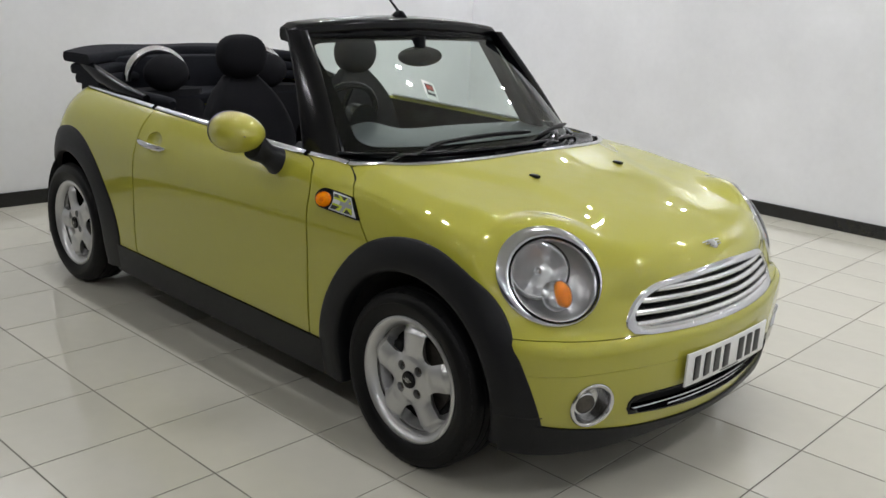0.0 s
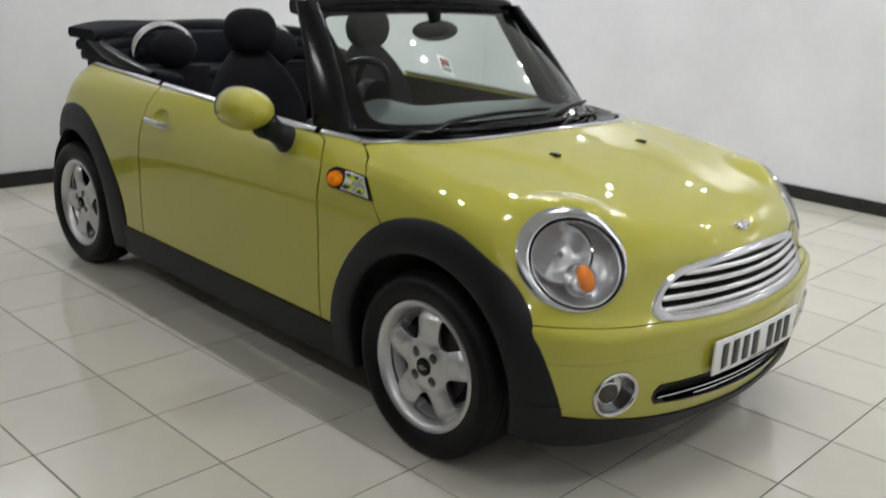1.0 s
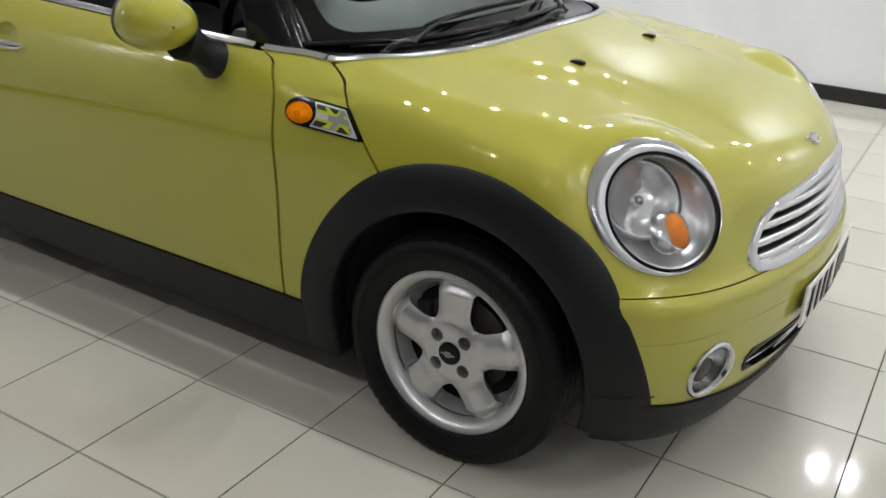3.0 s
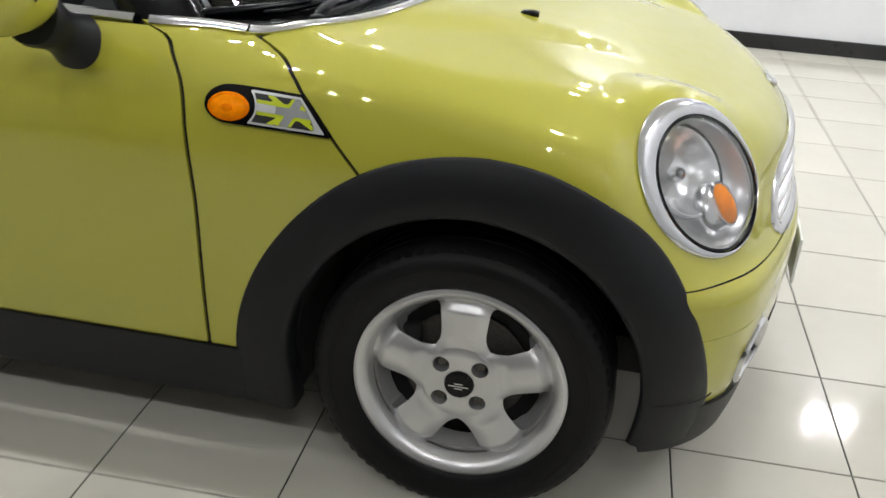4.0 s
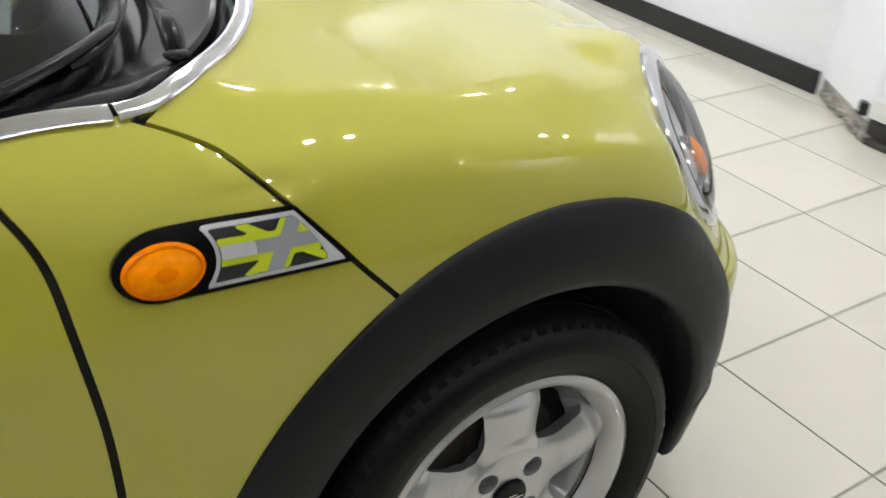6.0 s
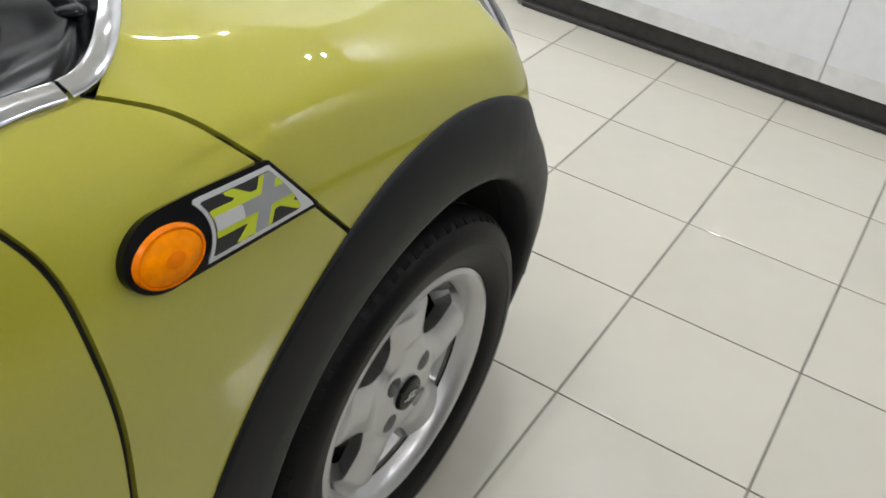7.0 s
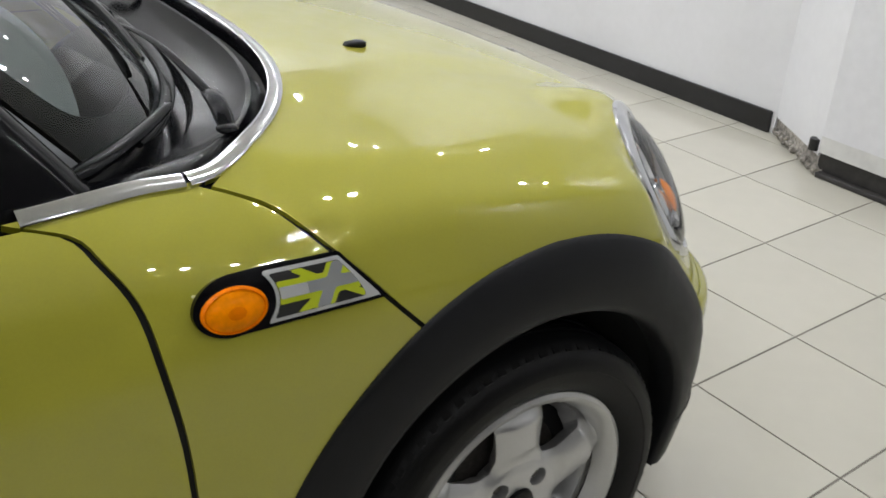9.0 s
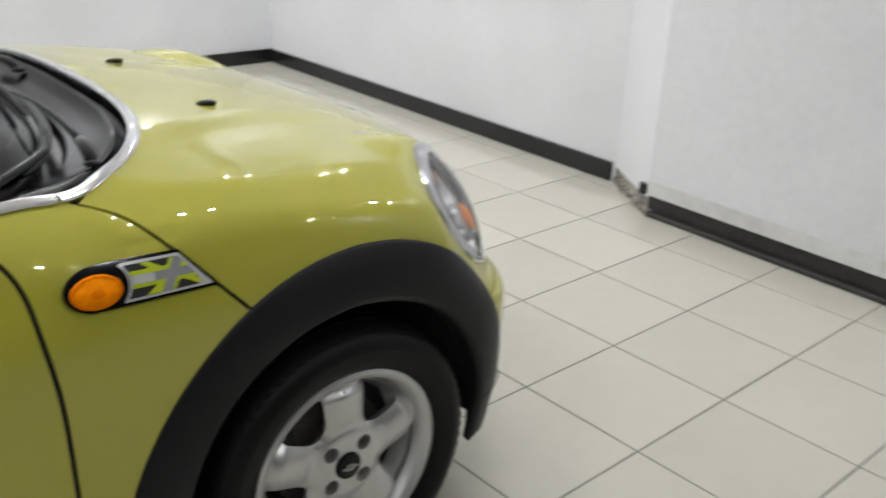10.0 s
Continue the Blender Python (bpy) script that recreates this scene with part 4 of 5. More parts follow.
bm = loft([[(plate_x(y) + a, y, PLATE_Z + b) for a, b in rounded(0.006, 0.111, 0.0025, 2)] for y in np.linspace(-0.26, 0.26, 25)])
plate = part("number_plate", bm, WHITE_PLATE, car, "white number plate with plain dark bars")
for k in range(7):
    y = -0.205 + 0.0585 * k + (0.038 if k > 3 else 0)
    m = Matrix.Rotation(math.atan(-0.3 * y), 4, "Z")
    part("dark_bar", box((plate_x(y) + 0.004, y, PLATE_Z), (0.003, 0.036, 0.079), 0.0005, m), INK, plate)
part("plate_rule", tube([(plate_x(y) + 0.0042, y, PLATE_Z - 0.047) for y in np.linspace(-0.06, 0.06, 7)], 0.0015, 6), INK, plate)

# bonnet badge and washer jets
bx = 0.578
bz = float(top_z(bx, 0.0))
slope = math.atan2(float(top_z(bx - 0.02, 0)) - float(top_z(bx + 0.02, 0)), 0.04)
bm = lathe([(0.0, 0.008), (0.014, 0.007), (0.018, 0.004), (0.019, 0.0), (0.0, 0.0)], 28)
bmesh.ops.transform(bm, matrix=Matrix.Translation((bx, 0, bz)) @ Matrix.Rotation(slope, 4, "Y") @ Matrix.Rotation(radians(90), 4, "X"), verts=bm.verts)
badge = part("bonnet_badge", bm, CHROME, car, "small winged chrome badge")
for s in (-1, 1):
    for k in range(3):
        p = [(bx - 0.012 + 0.010 * k, s * 0.016, bz + 0.004 + 0.006 - 0.005 * k), (bx - 0.010 + 0.009 * k, s * (0.052 - 0.008 * k), bz + 0.004 + 0.005 - 0.005 * k)]
        part("wing_bar", tube(p, [0.0045, 0.0025], 8, 0.6), CHROME, badge)
    jet = float(top_z(0.015, 0.25))
    bm = loft([[(0.012 + x, s * 0.25 + a * k, jet + 0.004 * k + b * k) for a, b in rounded(0.022, 0.012, 0.004)] for x, k in ((-0.022, 0.5), (-0.016, 0.9), (0.006, 1.0), (0.018, 0.8))])
    part("washer_jet", bm, RUBBER, car, "small black washer jet")

# door handle in its scoop
for s in (-1, 1):
    rings = []
    for k in range(32):
        a = 2 * math.pi * k / 32
        row = []
        for r, d in ((1.03, 0.0), (0.98, -0.003), (0.85, -0.009), (0.5, -0.016), (0.02, -0.018)):
            x, z = HANDLE[0] + 0.062 * r * math.cos(a), HANDLE[1] + 0.040 * r * math.sin(a)
            row.append((x, float(side_y(x, z)) + d, z))
        rings.append(row)
    part("handle_scoop", sided(loft(rings, False, False, True), s), PAINT, doors[s])
    line = []
    for t in np.linspace(-1, 1, 17):
        x, z = HANDLE[0] - 0.005 + 0.108 * t, 0.818 - 0.004 * t
        line.append((x, float(side_y(x, z)) + 0.004 + 0.026 * (1 - t * t) ** 0.5 * 1.0, z))
    part("handle", sided(tube(line, [0.004] + [0.011 + 0.003 * math.sin(math.pi * k / 14) for k in range(15)] + [0.004], 12, 0.8, (0, 1, 0)), s), CHROME, doors[s], "chrome pull handle")


# side repeater and its flag-pattern badge on the wing
def side_patch(x0, x1, z0, z1, d):
    xs, zs = np.arange(x0, x1 + d, d), np.arange(z0, z1 + d, d)
    X, Z = np.meshgrid(xs, zs, indexing="ij")
    Y = side_y(X, Z)
    ids = np.arange(X.size).reshape(X.shape)
    q = np.stack([ids[:-1, :-1], ids[:-1, 1:], ids[1:, 1:], ids[1:, :-1]], -1).reshape(-1, 4)
    return np.stack([X.ravel(), Y.ravel(), Z.ravel()], 1), [tuple(f) for f in q]


RX, RZ = -0.454, 0.811


def pill(x, z, inset=0.0):
    """The badge's outline: round at the amber lens, cut off along the bonnet seam."""
    t = (x - RX) / 0.2
    up = z - (0.843 - 0.004 * t) + inset
    down = (0.7795 - 0.0055 * t) - z + inset
    cut = (x - (-0.257 - (z - 0.770) * 0.86)) * 0.76 + inset
    inner = np.maximum(np.maximum(up, down), cut)
    end = (np.hypot((x - RX) / 0.0465, (z - RZ) / 0.0318) - 1) * 0.038 + inset
    return np.where(x < RX, end, inner)


net = side_patch(-0.52, -0.24, 0.755, 0.865, 0.004)
for s in (-1, 1):
    right = s < 0
    base = panel("side_repeater", *clip(*net, lambda x, y, z: pill(x, z)), GLOSS_BLACK, car, "amber side repeater with a flag-pattern badge", right, lift=0.0095, lip=0.013)

    def window(x, z, inset):
        left = (0.046 + inset) - np.hypot((x - RX), (z - RZ) * 1.3)
        return np.maximum(pill(x, z, inset), np.where(x < RX, 1.0, left))

    panel("badge_frame", *clip(*net, lambda x, y, z: window(x, z, 0.0045)), BADGE_SILVER, base, "satin silver badge frame", right, lift=0.0108, lip=0.004)

    def field(x, z):
        return smax(window(x, z, 0.0085), x + 0.302 + (z - RZ) * 0.45, 0.006)

    fine = side_patch(-0.43, -0.25, 0.765, 0.852, 0.0025)
    panel("badge_field", *clip(*fine, lambda x, y, z: field(x, z)), INK, base, "", right, lift=0.0115, lip=0.002)

    def stripes(x, z):
        a, b = x + 0.334, z - 0.8095 + 0.04 * (x + 0.334)
        cross_bars = np.minimum(np.abs(b) - 0.0122, np.abs(a - 0.6 * b) - 0.0150)
        slant = np.minimum(np.abs(b - a * 0.62) - 0.0046, np.abs(b + a * 0.50) - 0.0042)
        return np.maximum(field(x, z) + 0.0005, np.minimum(cross_bars, slant))

    panel("lime_stripes", *clip(*fine, lambda x, y, z: stripes(x, z)), LIME, base, "", right, lift=0.0120, lip=0.0012)

    def cross(x, z):
        a, b = x + 0.334, z - 0.8095 + 0.04 * (x + 0.334)
        return np.maximum(field(x, z) + 0.0005, np.minimum(np.abs(b) - 0.0064, np.abs(a - 0.6 * b) - 0.0085))

    panel("grey_cross", *clip(*fine, lambda x, y, z: cross(x, z)), GREY, base, "", right, lift=0.0125, lip=0.0012)

    def pale_arm(x, z):
        a = x + 0.334
        return np.maximum(cross(x, z) + 0.0002, a + 0.030)

    panel("silver_arm", *clip(*fine, lambda x, y, z: pale_arm(x, z)), BADGE_SILVER, base, "", right, lift=0.0129, lip=0.0010)

    def lens_rings(profile, count, flute=0.0):
        rows = []
        for k in range(count):
            a = 2 * math.pi * k / count
            row = []
            for r, h in profile:
                x, z = RX + 0.0002 + 0.0400 * r * math.cos(a), RZ + 0.0248 * r * math.sin(a)
                row.append((x, float(side_y(x, z)) + h + (flute if k % 2 and 0.6 < r < 0.84 else 0.0), z))
            rows.append(row)
        return sided(loft(rows, False, False, True), s)

    lens = part("amber_lens", lens_rings(((0.86, 0.0135), (0.82, 0.0152), (0.64, 0.0172), (0.58, 0.0178), (0.3, 0.0188), (0.01, 0.019)), 60, -0.0007), AMBER, base, "amber indicator lens")
    part("lens_rim", lens_rings(((1.0, 0.008), (0.975, 0.0130), (0.93, 0.0152), (0.88, 0.0152), (0.855, 0.0130)), 48), AMBER_DEEP, lens, "deep orange lens rim")
    part("bulb_shade", lens_rings(((0.30, 0.0170), (0.27, 0.0192), (0.12, 0.0197), (0.01, 0.0198)), 32), AMBER_DEEP, lens)


# right-hand door mirror
MC = Vector((-0.790, -0.930, 0.998))
turn = Matrix.Rotation(radians(-14), 4, "Z") @ Matrix.Rotation(radians(-6), 4, "X")
bm = bmesh.new()
rings = []
for t, k in ((0.0, 1.0), (0.12, 1.02), (0.3, 1.0), (0.5, 0.93), (0.68, 0.80), (0.82, 0.62), (0.92, 0.42), (0.98, 0.2), (1.0, 0.03)):
    rings.append([Vector((-0.045 + 0.125 * t, 0.098 * k * math.cos(a) * (1 + 0.10 * math.cos(a)), 0.072 * k * math.sin(a))) for a in (2 * math.pi * j / 48 for j in range(48))])
bm = loft(rings, True, False)
bmesh.ops.transform(bm, matrix=Matrix.Translation(MC) @ turn, verts=bm.verts)
door_mirror = part("door_mirror", bm, PAINT, doors[-1], "oval yellow-green door mirror with a black rim")
rings = []
for x, k in ((-0.042, 1.015), (-0.060, 1.0), (-0.068, 0.955), (-0.066, 0.86), (-0.052, 0.80), (-0.048, 0.80)):
    rings.append([Vector((x, 0.098 * k * math.cos(a) * (1 + 0.10 * math.cos(a)), 0.072 * k * math.sin(a))) for a in (2 * math.pi * j / 48 for j in range(48))])
bm = loft(rings, True, False)
bmesh.ops.transform(bm, matrix=Matrix.Translation(MC) @ turn, verts=bm.verts)
part("mirror_rim", bm, BLACK_PLASTIC, door_mirror)
bm = bmesh.new()
bm.faces.new([bm.verts.new((-0.0535, 0.080 * math.cos(a) * (1 + 0.10 * math.cos(a)), 0.058 * math.sin(a))) for a in (2 * math.pi * j / 48 for j in range(48))])
bmesh.ops.transform(bm, matrix=Matrix.Translation(MC) @ turn, verts=bm.verts)
part("mirror_pane", bm, MIRROR, door_mirror, "oval mirror glass", False)
foot = Vector((-0.752, -0.790, 0.893))
rings = []
for t in np.linspace(0, 1, 8):
    c = foot + (MC + Vector((0.010, 0.060, -0.045)) - foot) * t
    w = 0.098 - 0.022 * math.sin(math.pi * min(t * 1.2, 1))
    rings.append([c + Vector((a, 0.4 * b, b)) for a, b in rounded(w, w * 0.95, w * 0.42)])
part("mirror_arm", loft(rings), BLACK_PLASTIC, door_mirror, "black plastic mirror arm")


# wheels
def rim_depth(r, off):
    """How far the wheel's face lies out, by the distance from the hub and from the nearest spoke's middle line."""
    crown = 0.012 * np.clip(1 - (off / 0.042) ** 2, -0.6, 1) * step(r, 0.07, 0.11)
    return -0.006 - 0.010 * step(r, 0.06, 0.10) + crown - 0.013 * step(r, 0.155, 0.180) + 0.0012 * step(r, 0.079, 0.074)


def spoke_off(x, z):
    a = np.arctan2(z, x) - math.pi / 2
    a = (a + math.pi / 5) % (2 * math.pi / 5) - math.pi / 5
    return np.hypot(x, z) * np.abs(np.sin(a)), np.hypot(x, z) * np.cos(a)


def spoke_hole(x, z):
    r = np.hypot(x, z)
    off, along = spoke_off(x, z)
    return smax(smax(0.0440 + 0.10 * np.clip(along - 0.115, 0, 1) + 0.05 * np.clip(0.10 - along, 0, 1) - off, 0.088 - r, 0.025), r - 0.1745, 0.018)


rs, aa = np.linspace(0.0, 0.186, 56)[1:], np.linspace(0, 2 * math.pi, 241)[:-1]
R, A = np.meshgrid(rs, aa, indexing="ij")
X, Z = R * np.cos(A), R * np.sin(A)
O, _ = spoke_off(X, Z)
Vw = np.stack([X.ravel(), rim_depth(R, O).ravel(), Z.ravel()], 1)
ids = np.arange(R.size).reshape(R.shape)
nxt = np.roll(ids, -1, 1)
Fw = [tuple(f) for f in np.stack([ids[:-1], nxt[:-1], nxt[1:], ids[1:]], -1).reshape(-1, 4)] + [tuple(ids[0][::-1])]


def face_normals(P):
    e = 0.0015
    h = lambda x, z: rim_depth(np.hypot(x, z), spoke_off(x, z)[0])
    gx, gz = (h(P[:, 0] + e, P[:, 2]) - h(P[:, 0] - e, P[:, 2])) / (2 * e), (h(P[:, 0], P[:, 2] + e) - h(P[:, 0], P[:, 2] - e)) / (2 * e)
    n = np.stack([-gx, np.ones(len(P)), -gz], 1)
    return n / np.linalg.norm(n, axis=1, keepdims=True)


def clipped_face():
    V, F = clip(Vw, Fw, lambda x, y, z: -spoke_hole(x, z))
    for k in range(4):
        a = math.pi / 4 + k * math.pi / 2
        V, F = clip(V, F, lambda x, y, z: 0.0168 - np.hypot(x - 0.0545 * math.cos(a), z - 0.0545 * math.sin(a)))
    return V, F


def wheel(place, turn_y, s):
    """Built with its outer face to +y; s = -1 turns it to face the car's right."""
    m = Matrix.Translation(place) @ Matrix.Rotation(0 if s > 0 else math.pi, 4, "Z") @ Matrix.Rotation(radians(turn_y), 4, "Y")
    V, F = clipped_face()
    ob = panel("wheel", V, F, ALLOY, car, "silver five-spoke alloy wheel", False, lip=0.034, normals=face_normals)
    ob.matrix_world = m
    barrel = [(0.180, -0.026), (0.186, -0.012), (0.197, 0.004), (0.206, 0.007), (0.213, 0.004), (0.215, -0.004), (0.207, -0.012)]
    rim = part("rim", lathe(barrel, 72), ALLOY, ob)
    part("rim_barrel", lathe([(0.182, -0.030), (0.179, -0.05), (0.176, -0.14), (0.19, -0.19)], 60), ALLOY_DULL, ob)
    sidewall = [(0.204, -0.012), (0.212, 0.0), (0.222, 0.010), (0.240, 0.017), (0.258, 0.0185), (0.2585, 0.0195), (0.272, 0.0185), (0.285, 0.010), (0.294, 0.000), (0.299, -0.010)]
    tread = []
    for a, b in ((-0.012, -0.040), (-0.046, -0.074), (-0.080, -0.108), (-0.114, -0.142)):
        tread += [(0.2995, a), (0.3015, (a + b) / 2), (0.2995, b), (0.292, b - 0.001), (0.292, b - 0.005)]
    inner = [(0.298, -0.150), (0.285, -0.172), (0.25, -0.185), (0.205, -0.178)]
    part("tyre", lathe(sidewall + tread + inner, 96), RUBBER, ob, "black road tyre")
    blocks = bmesh.new()
    for k in range(72):
        a = 2 * math.pi * (k + 0.5) / 72
        t = Matrix.Rotation(-a, 4, "Y")
        add_box(blocks, t @ Vector((0.2908, 0.0000, 0)), (0.006, 0.012, 0.013), 0.0, t @ Matrix.Rotation(radians(28), 4, "Z"))
    part("shoulder_tread", blocks, RUBBER, ob, "", False)["kind"] = "stuff"
    cap = part("hub_cap", lathe([(0.0, 0.003), (0.022, 0.003), (0.0275, 0.0015), (0.0300, -0.003), (0.0300, -0.012)], 32), GLOSS_BLACK, ob, "round black hub cap")
    for dz in (-0.0055, 0.0, 0.0055):
        part("cap_mark", box((0, 0.004, dz), (0.018 if dz else 0.040, 0.0015, 0.0026), 0.0003), SATIN_CHROME, cap)
    for k in range(4):
        a = math.pi / 4 + k * math.pi / 2
        nut = bmesh.new()
        bmesh.ops.create_cone(nut, cap_ends=True, segments=6, radius1=0.0115, radius2=0.0100, depth=0.016, matrix=Matrix.Translation((0.0545 * math.cos(a), -0.024, 0.0545 * math.sin(a))) @ Matrix.Rotation(radians(-90), 4, "X"))
        part("wheel_bolt", nut, STEEL, ob, "", False)
        a += math.pi / 4
        part("locating_hole", lathe([(0.0, 0.0006), (0.0050, 0.0006), (0.0053, -0.002)], 12), DARK, ob).matrix_local = Matrix.Translation((0.0545 * math.cos(a), -0.0055, 0.0545 * math.sin(a)))
    part("brake_disc", lathe([(0.03, -0.066), (0.125, -0.066), (0.128, -0.068), (0.128, -0.076), (0.03, -0.076)], 48), STEEL, ob)
    part("brake_caliper", box((0.120, -0.066, 0.03), (0.06, 0.03, 0.12), 0.010), DARK, ob)
    part("backplate", lathe([(0.0, -0.078), (0.172, -0.080), (0.174, -0.12), (0.0, -0.125)], 40), DARK, ob)
    return ob


wheel((0, -0.806, 0.2985), 0, -1)
wheel((-2.467, -0.806, 0.2985), 20, -1)
wheel((0, 0.806, 0.2985), 40, 1)
wheel((-2.467, 0.806, 0.2985), 11, 1)

# ---- the room ----
X0, X1, XP, Y0, Y1, YS = -4.17, 2.56, 2.31, -6.5, 3.86, 0.25


def slab(name, lo, hi, mat, label, bevel=0.0, category="wall"):
    c = [(a + b) / 2 for a, b in zip(lo, hi)]
    ob = part(name, box(c, [b - a for a, b in zip(lo, hi)], bevel), mat, None, "", False)
    return tagged(ob, label, category, kind="structure")


slab("wall_west", (X0 - 0.12, Y0, 0), (X0, Y1 + 0.12, CEILING), WALL, "plain white painted wall behind the car")
slab("wall_north", (X0, Y1, 0), (X1 + 0.12, Y1 + 0.12, CEILING), WALL, "plain white painted wall with a black baseboard")
slab("wall_east", (X1, 0.62, 0), (X1 + 0.12, Y1, CEILING), WALL, "white painted wall with scuffs above a black baseboard")
slab("wall_south", (X0 - 0.12, Y0 - 0.12, 0), (XP + 0.12, Y0, CEILING), GREY_WALL, "plain grey wall closing the room")
slab("ceiling", (X0 - 0.12, Y0 - 0.12, CEILING), (X1 + 0.12, Y1 + 0.12, CEILING + 0.1), CEIL, "white ceiling with rows of small spotlights", category="ceiling")
BB = 0.095
slab("baseboard_west", (X0, Y0, 0.0), (X0 + 0.016, Y1, BB), BASE, "glossy black baseboard", 0.003, "baseboard")
slab("baseboard_north", (X0 + 0.016, Y1 - 0.016, 0.0), (X1 - 0.016, Y1, BB), BASE, "glossy black baseboard", 0.003, "baseboard")
slab("baseboard_east", (X1 - 0.016, 0.64, 0.0), (X1, Y1, BB), BASE, "glossy black baseboard, broken off short", 0.003, "baseboard")

# white panels standing forward, over a recessed dusty plinth
panels = slab("wall_panels", (XP + 0.02, Y0, 0.095), (XP + 0.14, YS, CEILING), WALL, "white wall panels with dirty lower edges over a black plinth")
for a, b in ((-6.49, -4.2), (-4.19, -2.587), (-2.583, -0.927), (-0.923, 0.238)):
    part("panel", box((XP + 0.01, (a + b) / 2, (CEILING + 0.163) / 2), (0.02, b - a, CEILING - 0.163), 0.0), PANEL, panels)
    part("lower_edge", box((XP + 0.0105, (a + b) / 2, 0.1302), (0.020, b - a, 0.0655), 0.0), material("grimy_white", (0.74, 0.74, 0.73), 0.6, grain=0.12, scale=18, stain=0.12) if a < -6 else bpy.data.materials["grimy_white"], panels)
slab("plinth", (XP + 0.03, Y0, 0.0), (XP + 0.06, YS, 0.10), DUSTY, "dusty black plinth under the panels", 0.004, "baseboard")
slab("plinth_foot", (XP - 0.006, Y0, 0.0), (XP + 0.029, YS - 0.02, 0.022), DUSTY, "dull grey metal floor rail", 0.006, "baseboard")
bend = [(X1, 0.62), (XP + 0.02, YS), (XP + 0.14, YS - 0.05), (X1 + 0.12, 0.62)]
tagged(part("wall_bend", loft([[(x, y, z) for x, y in bend] for z in (0.075, CEILING)]), WALL, None, "", False), "white wall bending forward to meet the panels", "wall", kind="structure")
foot_line = [(X1 + 0.01, 0.62), (XP + 0.035, YS), (XP + 0.12, YS - 0.04), (X1 + 0.1, 0.62)]
tagged(part("bare_wall_foot", loft([[(x, y, z) for x, y in foot_line] for z in (0.0, 0.075)]), RUBBLE, None, "", False), "bare grey plaster strip where the baseboard is missing", "wall", kind="structure")
broken = bmesh.new()
rng = random.Random(4)
for k in range(60):
    t = rng.random()
    size = 0.006 + 0.016 * rng.random()
    bmesh.ops.create_icosphere(broken, subdivisions=1, radius=size, matrix=Matrix.Translation((X1 - 0.02 - 0.22 * t + 0.02 * rng.random(), 0.61 - 0.37 * t - 0.02 * rng.random(), size * 0.4 + 0.02 * rng.random() * (1 - t * 0.3))) @ Matrix.Rotation(rng.random() * 3, 4, "X") @ Matrix.Diagonal((1.3, 1, 0.7, 1)))
tagged(part("broken_plaster", broken, RUBBLE, None, "", False), "crumbled grey plaster at the broken wall corner", "rubble", kind="stuff")
tagged(part("pipe_stub", tube([(XP + 0.03, YS + 0.03, 0.09), (XP + 0.03, YS + 0.03, 0.135)], 0.022, 12), BASE, None), "short black pipe stub at the wall corner", "pipe")

# ceiling spotlights
lamp0 = new("ceiling_spotlight")
part("bezel", lathe([(0.028, 0.0), (0.048, 0.002), (0.051, 0.008), (0.048, 0.012)], 24), SATIN_CHROME, lamp0)
part("glow", lathe([(0.0, 0.006), (0.028, 0.006)], 24), LAMP, lamp0)
for child in lamp0.children:
    child.data.transform(Matrix.Rotation(radians(90), 4, "X") @ Matrix.Translation((0, -0.012, 0)))
tagged(lamp0, "small round recessed ceiling spotlight, lit", "ceiling light", "ceiling spotlights")
spots = [(x + d, y) for y in (-2.9, -0.6, 0.85, 2.3, 3.62) for x in (-3.95, -2.45, -0.95, 0.55, 2.02) for d in (-0.10, 0.10)]
lamp0.location = (*spots[0], CEILING)
for x, y in spots[1:]:
    copy_thing(lamp0, Matrix.Translation((x, y, CEILING)))

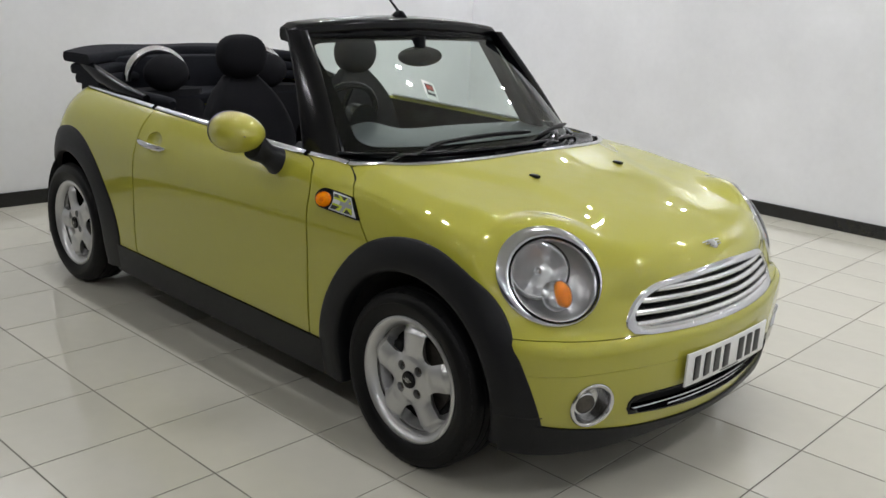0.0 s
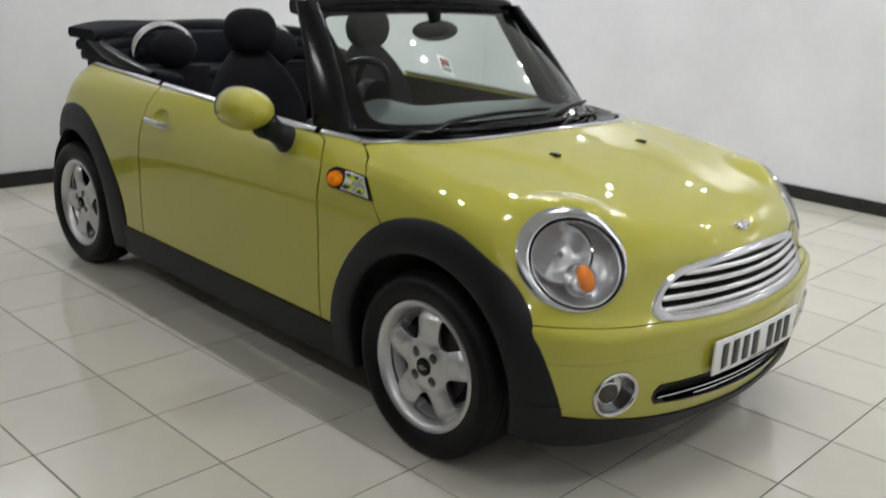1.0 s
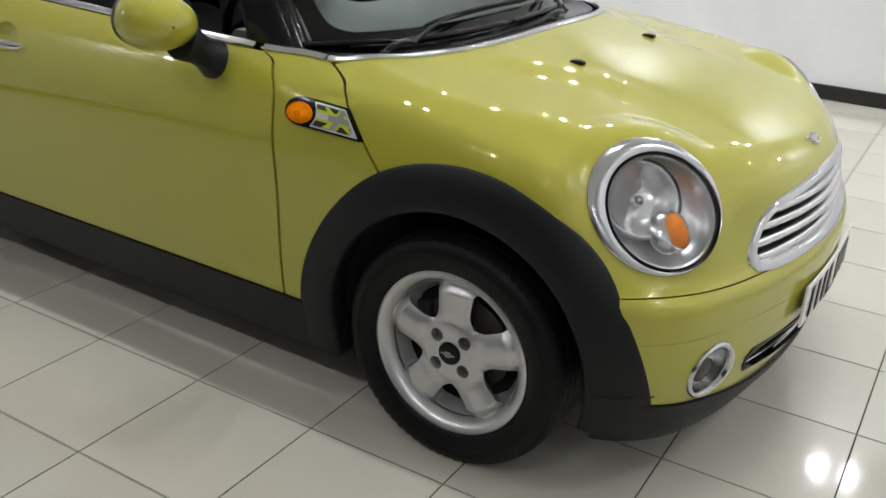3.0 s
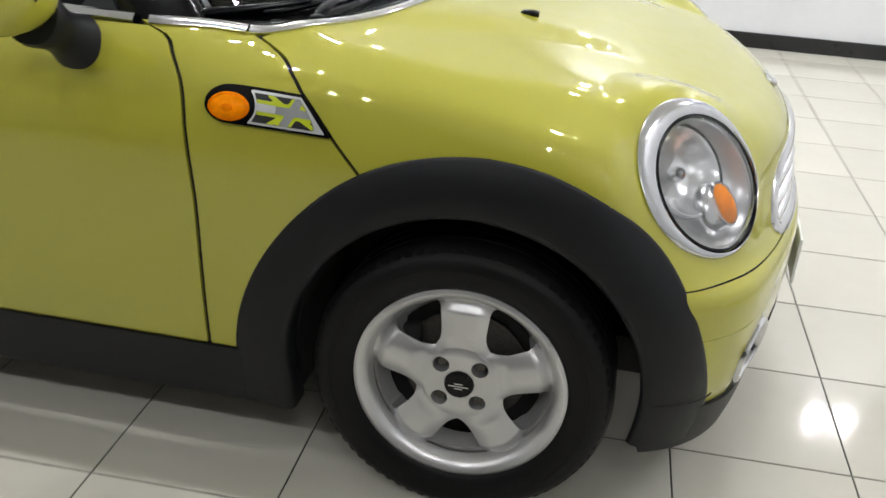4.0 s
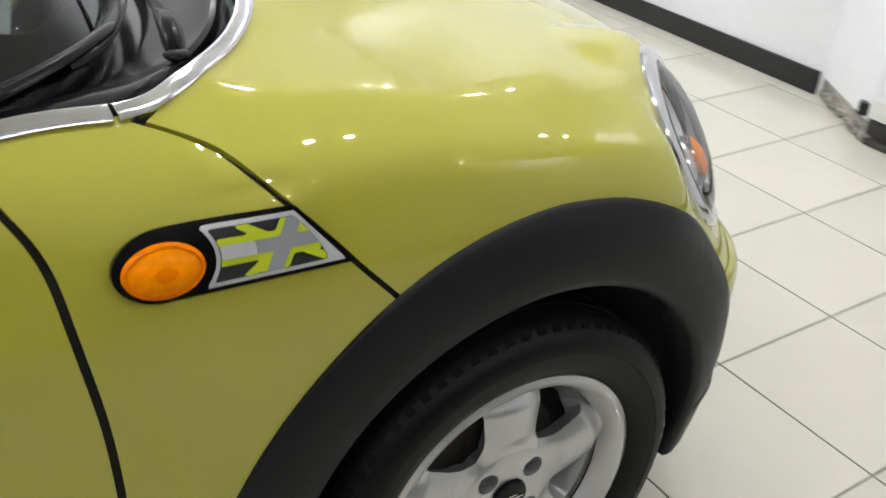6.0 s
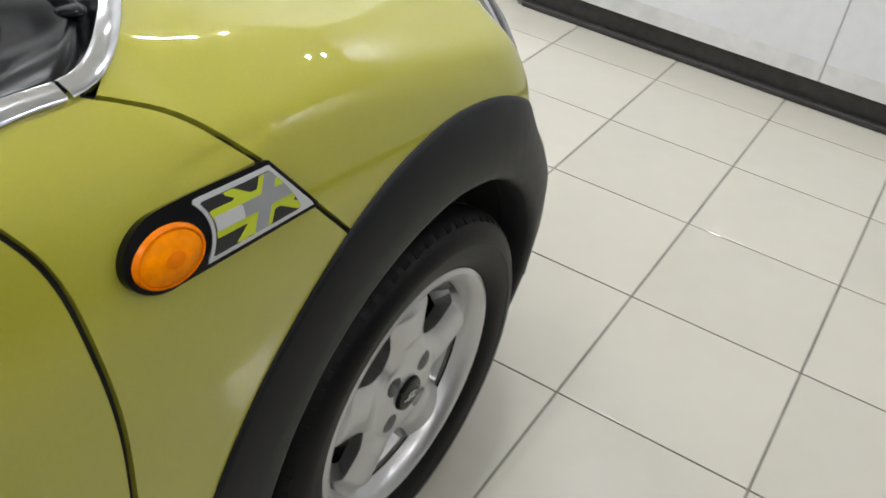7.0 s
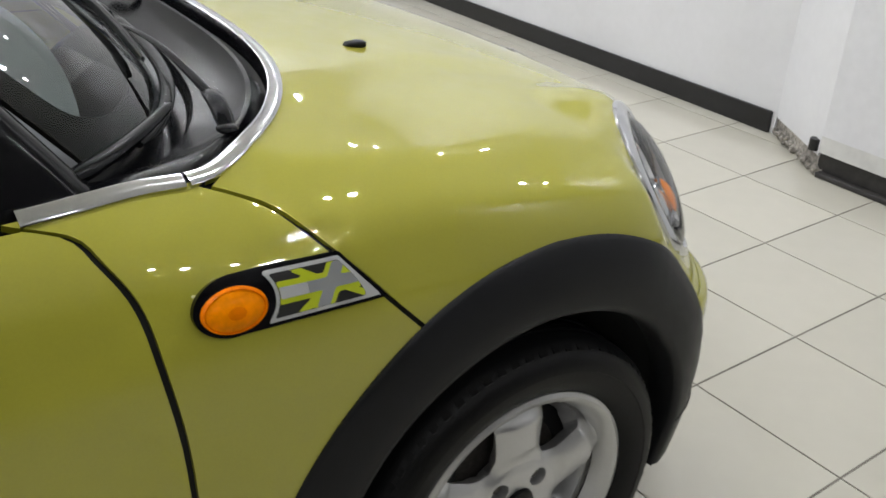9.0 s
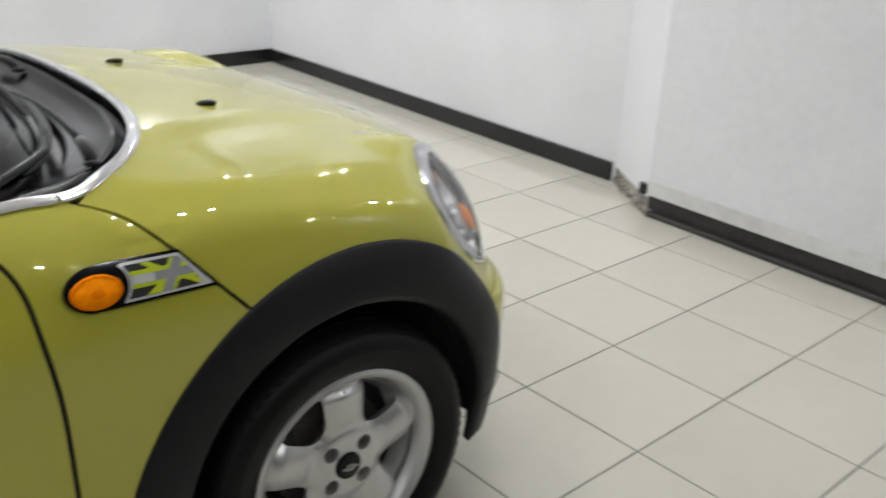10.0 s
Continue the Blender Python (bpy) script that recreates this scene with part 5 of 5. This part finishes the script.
# ---- tiled floor ----
S, TURN, OX, OY = 0.4077, 0.0241, -1.1543, -1.3351
c, s_ = math.cos(TURN), math.sin(TURN)
floor = slab("floor", (X0 - 0.12, Y0 - 0.12, -0.12), (X1 + 0.12, Y1 + 0.12, -0.0025), GROUT, "floor of glossy cream porcelain tiles with dark joints", category="floor")
half_w, half_d = S / 2 - 0.0021, S / 2 - 0.0028
tile_v = [(-half_w, -half_d, -0.008), (half_w, -half_d, -0.008), (half_w, half_d, -0.008), (-half_w, half_d, -0.008)]
tile_v += [(x, y, -0.0005) for x, y, _ in tile_v] + [(x * (1 - 0.0012 / half_w), y * (1 - 0.0012 / half_w), 0.0) for x, y, _ in tile_v]
tile_f = [(8, 9, 10, 11)] + [(a + k, a + (k + 1) % 4, b + (k + 1) % 4, b + k) for a, b in ((0, 4), (4, 8)) for k in range(4)]
tile_mesh = bpy.data.meshes.new("tile")
tile_mesh.from_pydata(tile_v, [], tile_f)
tile_mesh.materials.append(TILE)
places = []
for i in range(-30, 30):
    for j in range(-30, 30):
        u, v = (i + 0.5) * S, (j + 0.5) * S
        x, y = OX + u * c - v * s_, OY + u * s_ + v * c
        if X0 - 0.2 < x < X1 + 0.2 and Y0 - 0.2 < y < Y1 + 0.2:
            places.append((x, y))
places.sort(key=lambda p: math.hypot(p[0] - 0.3, p[1] + 0.6))
for x, y in places[:300]:
    t = new("tile", tile_mesh)
    t.parent = floor
    t.matrix_world = Matrix.Translation((x, y, 0)) @ Matrix.Rotation(TURN, 4, "Z")
rest_v, rest_f = [], []
for x, y in places[300:]:
    b = len(rest_v)
    rest_v += [(x + a * c - d * s_, y + a * s_ + d * c, z) for a, d, z in tile_v]
    rest_f += [tuple(b + k for k in f) for f in tile_f]
far = link_mesh("far_tiles", rest_v, rest_f, TILE, floor, "", None, False)
far["kind"] = "stuff"
joints = bmesh.new()
for j in range(-14, 14):
    y = OY + j * S / c
    if Y0 + 0.2 < y < Y1 - 0.2:
        a, d = y + (X0 - OX) * math.tan(TURN), y + (X1 - OX) * math.tan(TURN)
        add_rings(joints, [[(X0, a - 0.0045, -0.0013), (X0, a + 0.0045, -0.0013)], [(X1, d - 0.0045, -0.0013), (X1, d + 0.0045, -0.0013)]], False, False)
far_joint = part("pale_joint", joints, PALE_GROUT, floor, "", False)
far_joint["kind"] = "stuff"
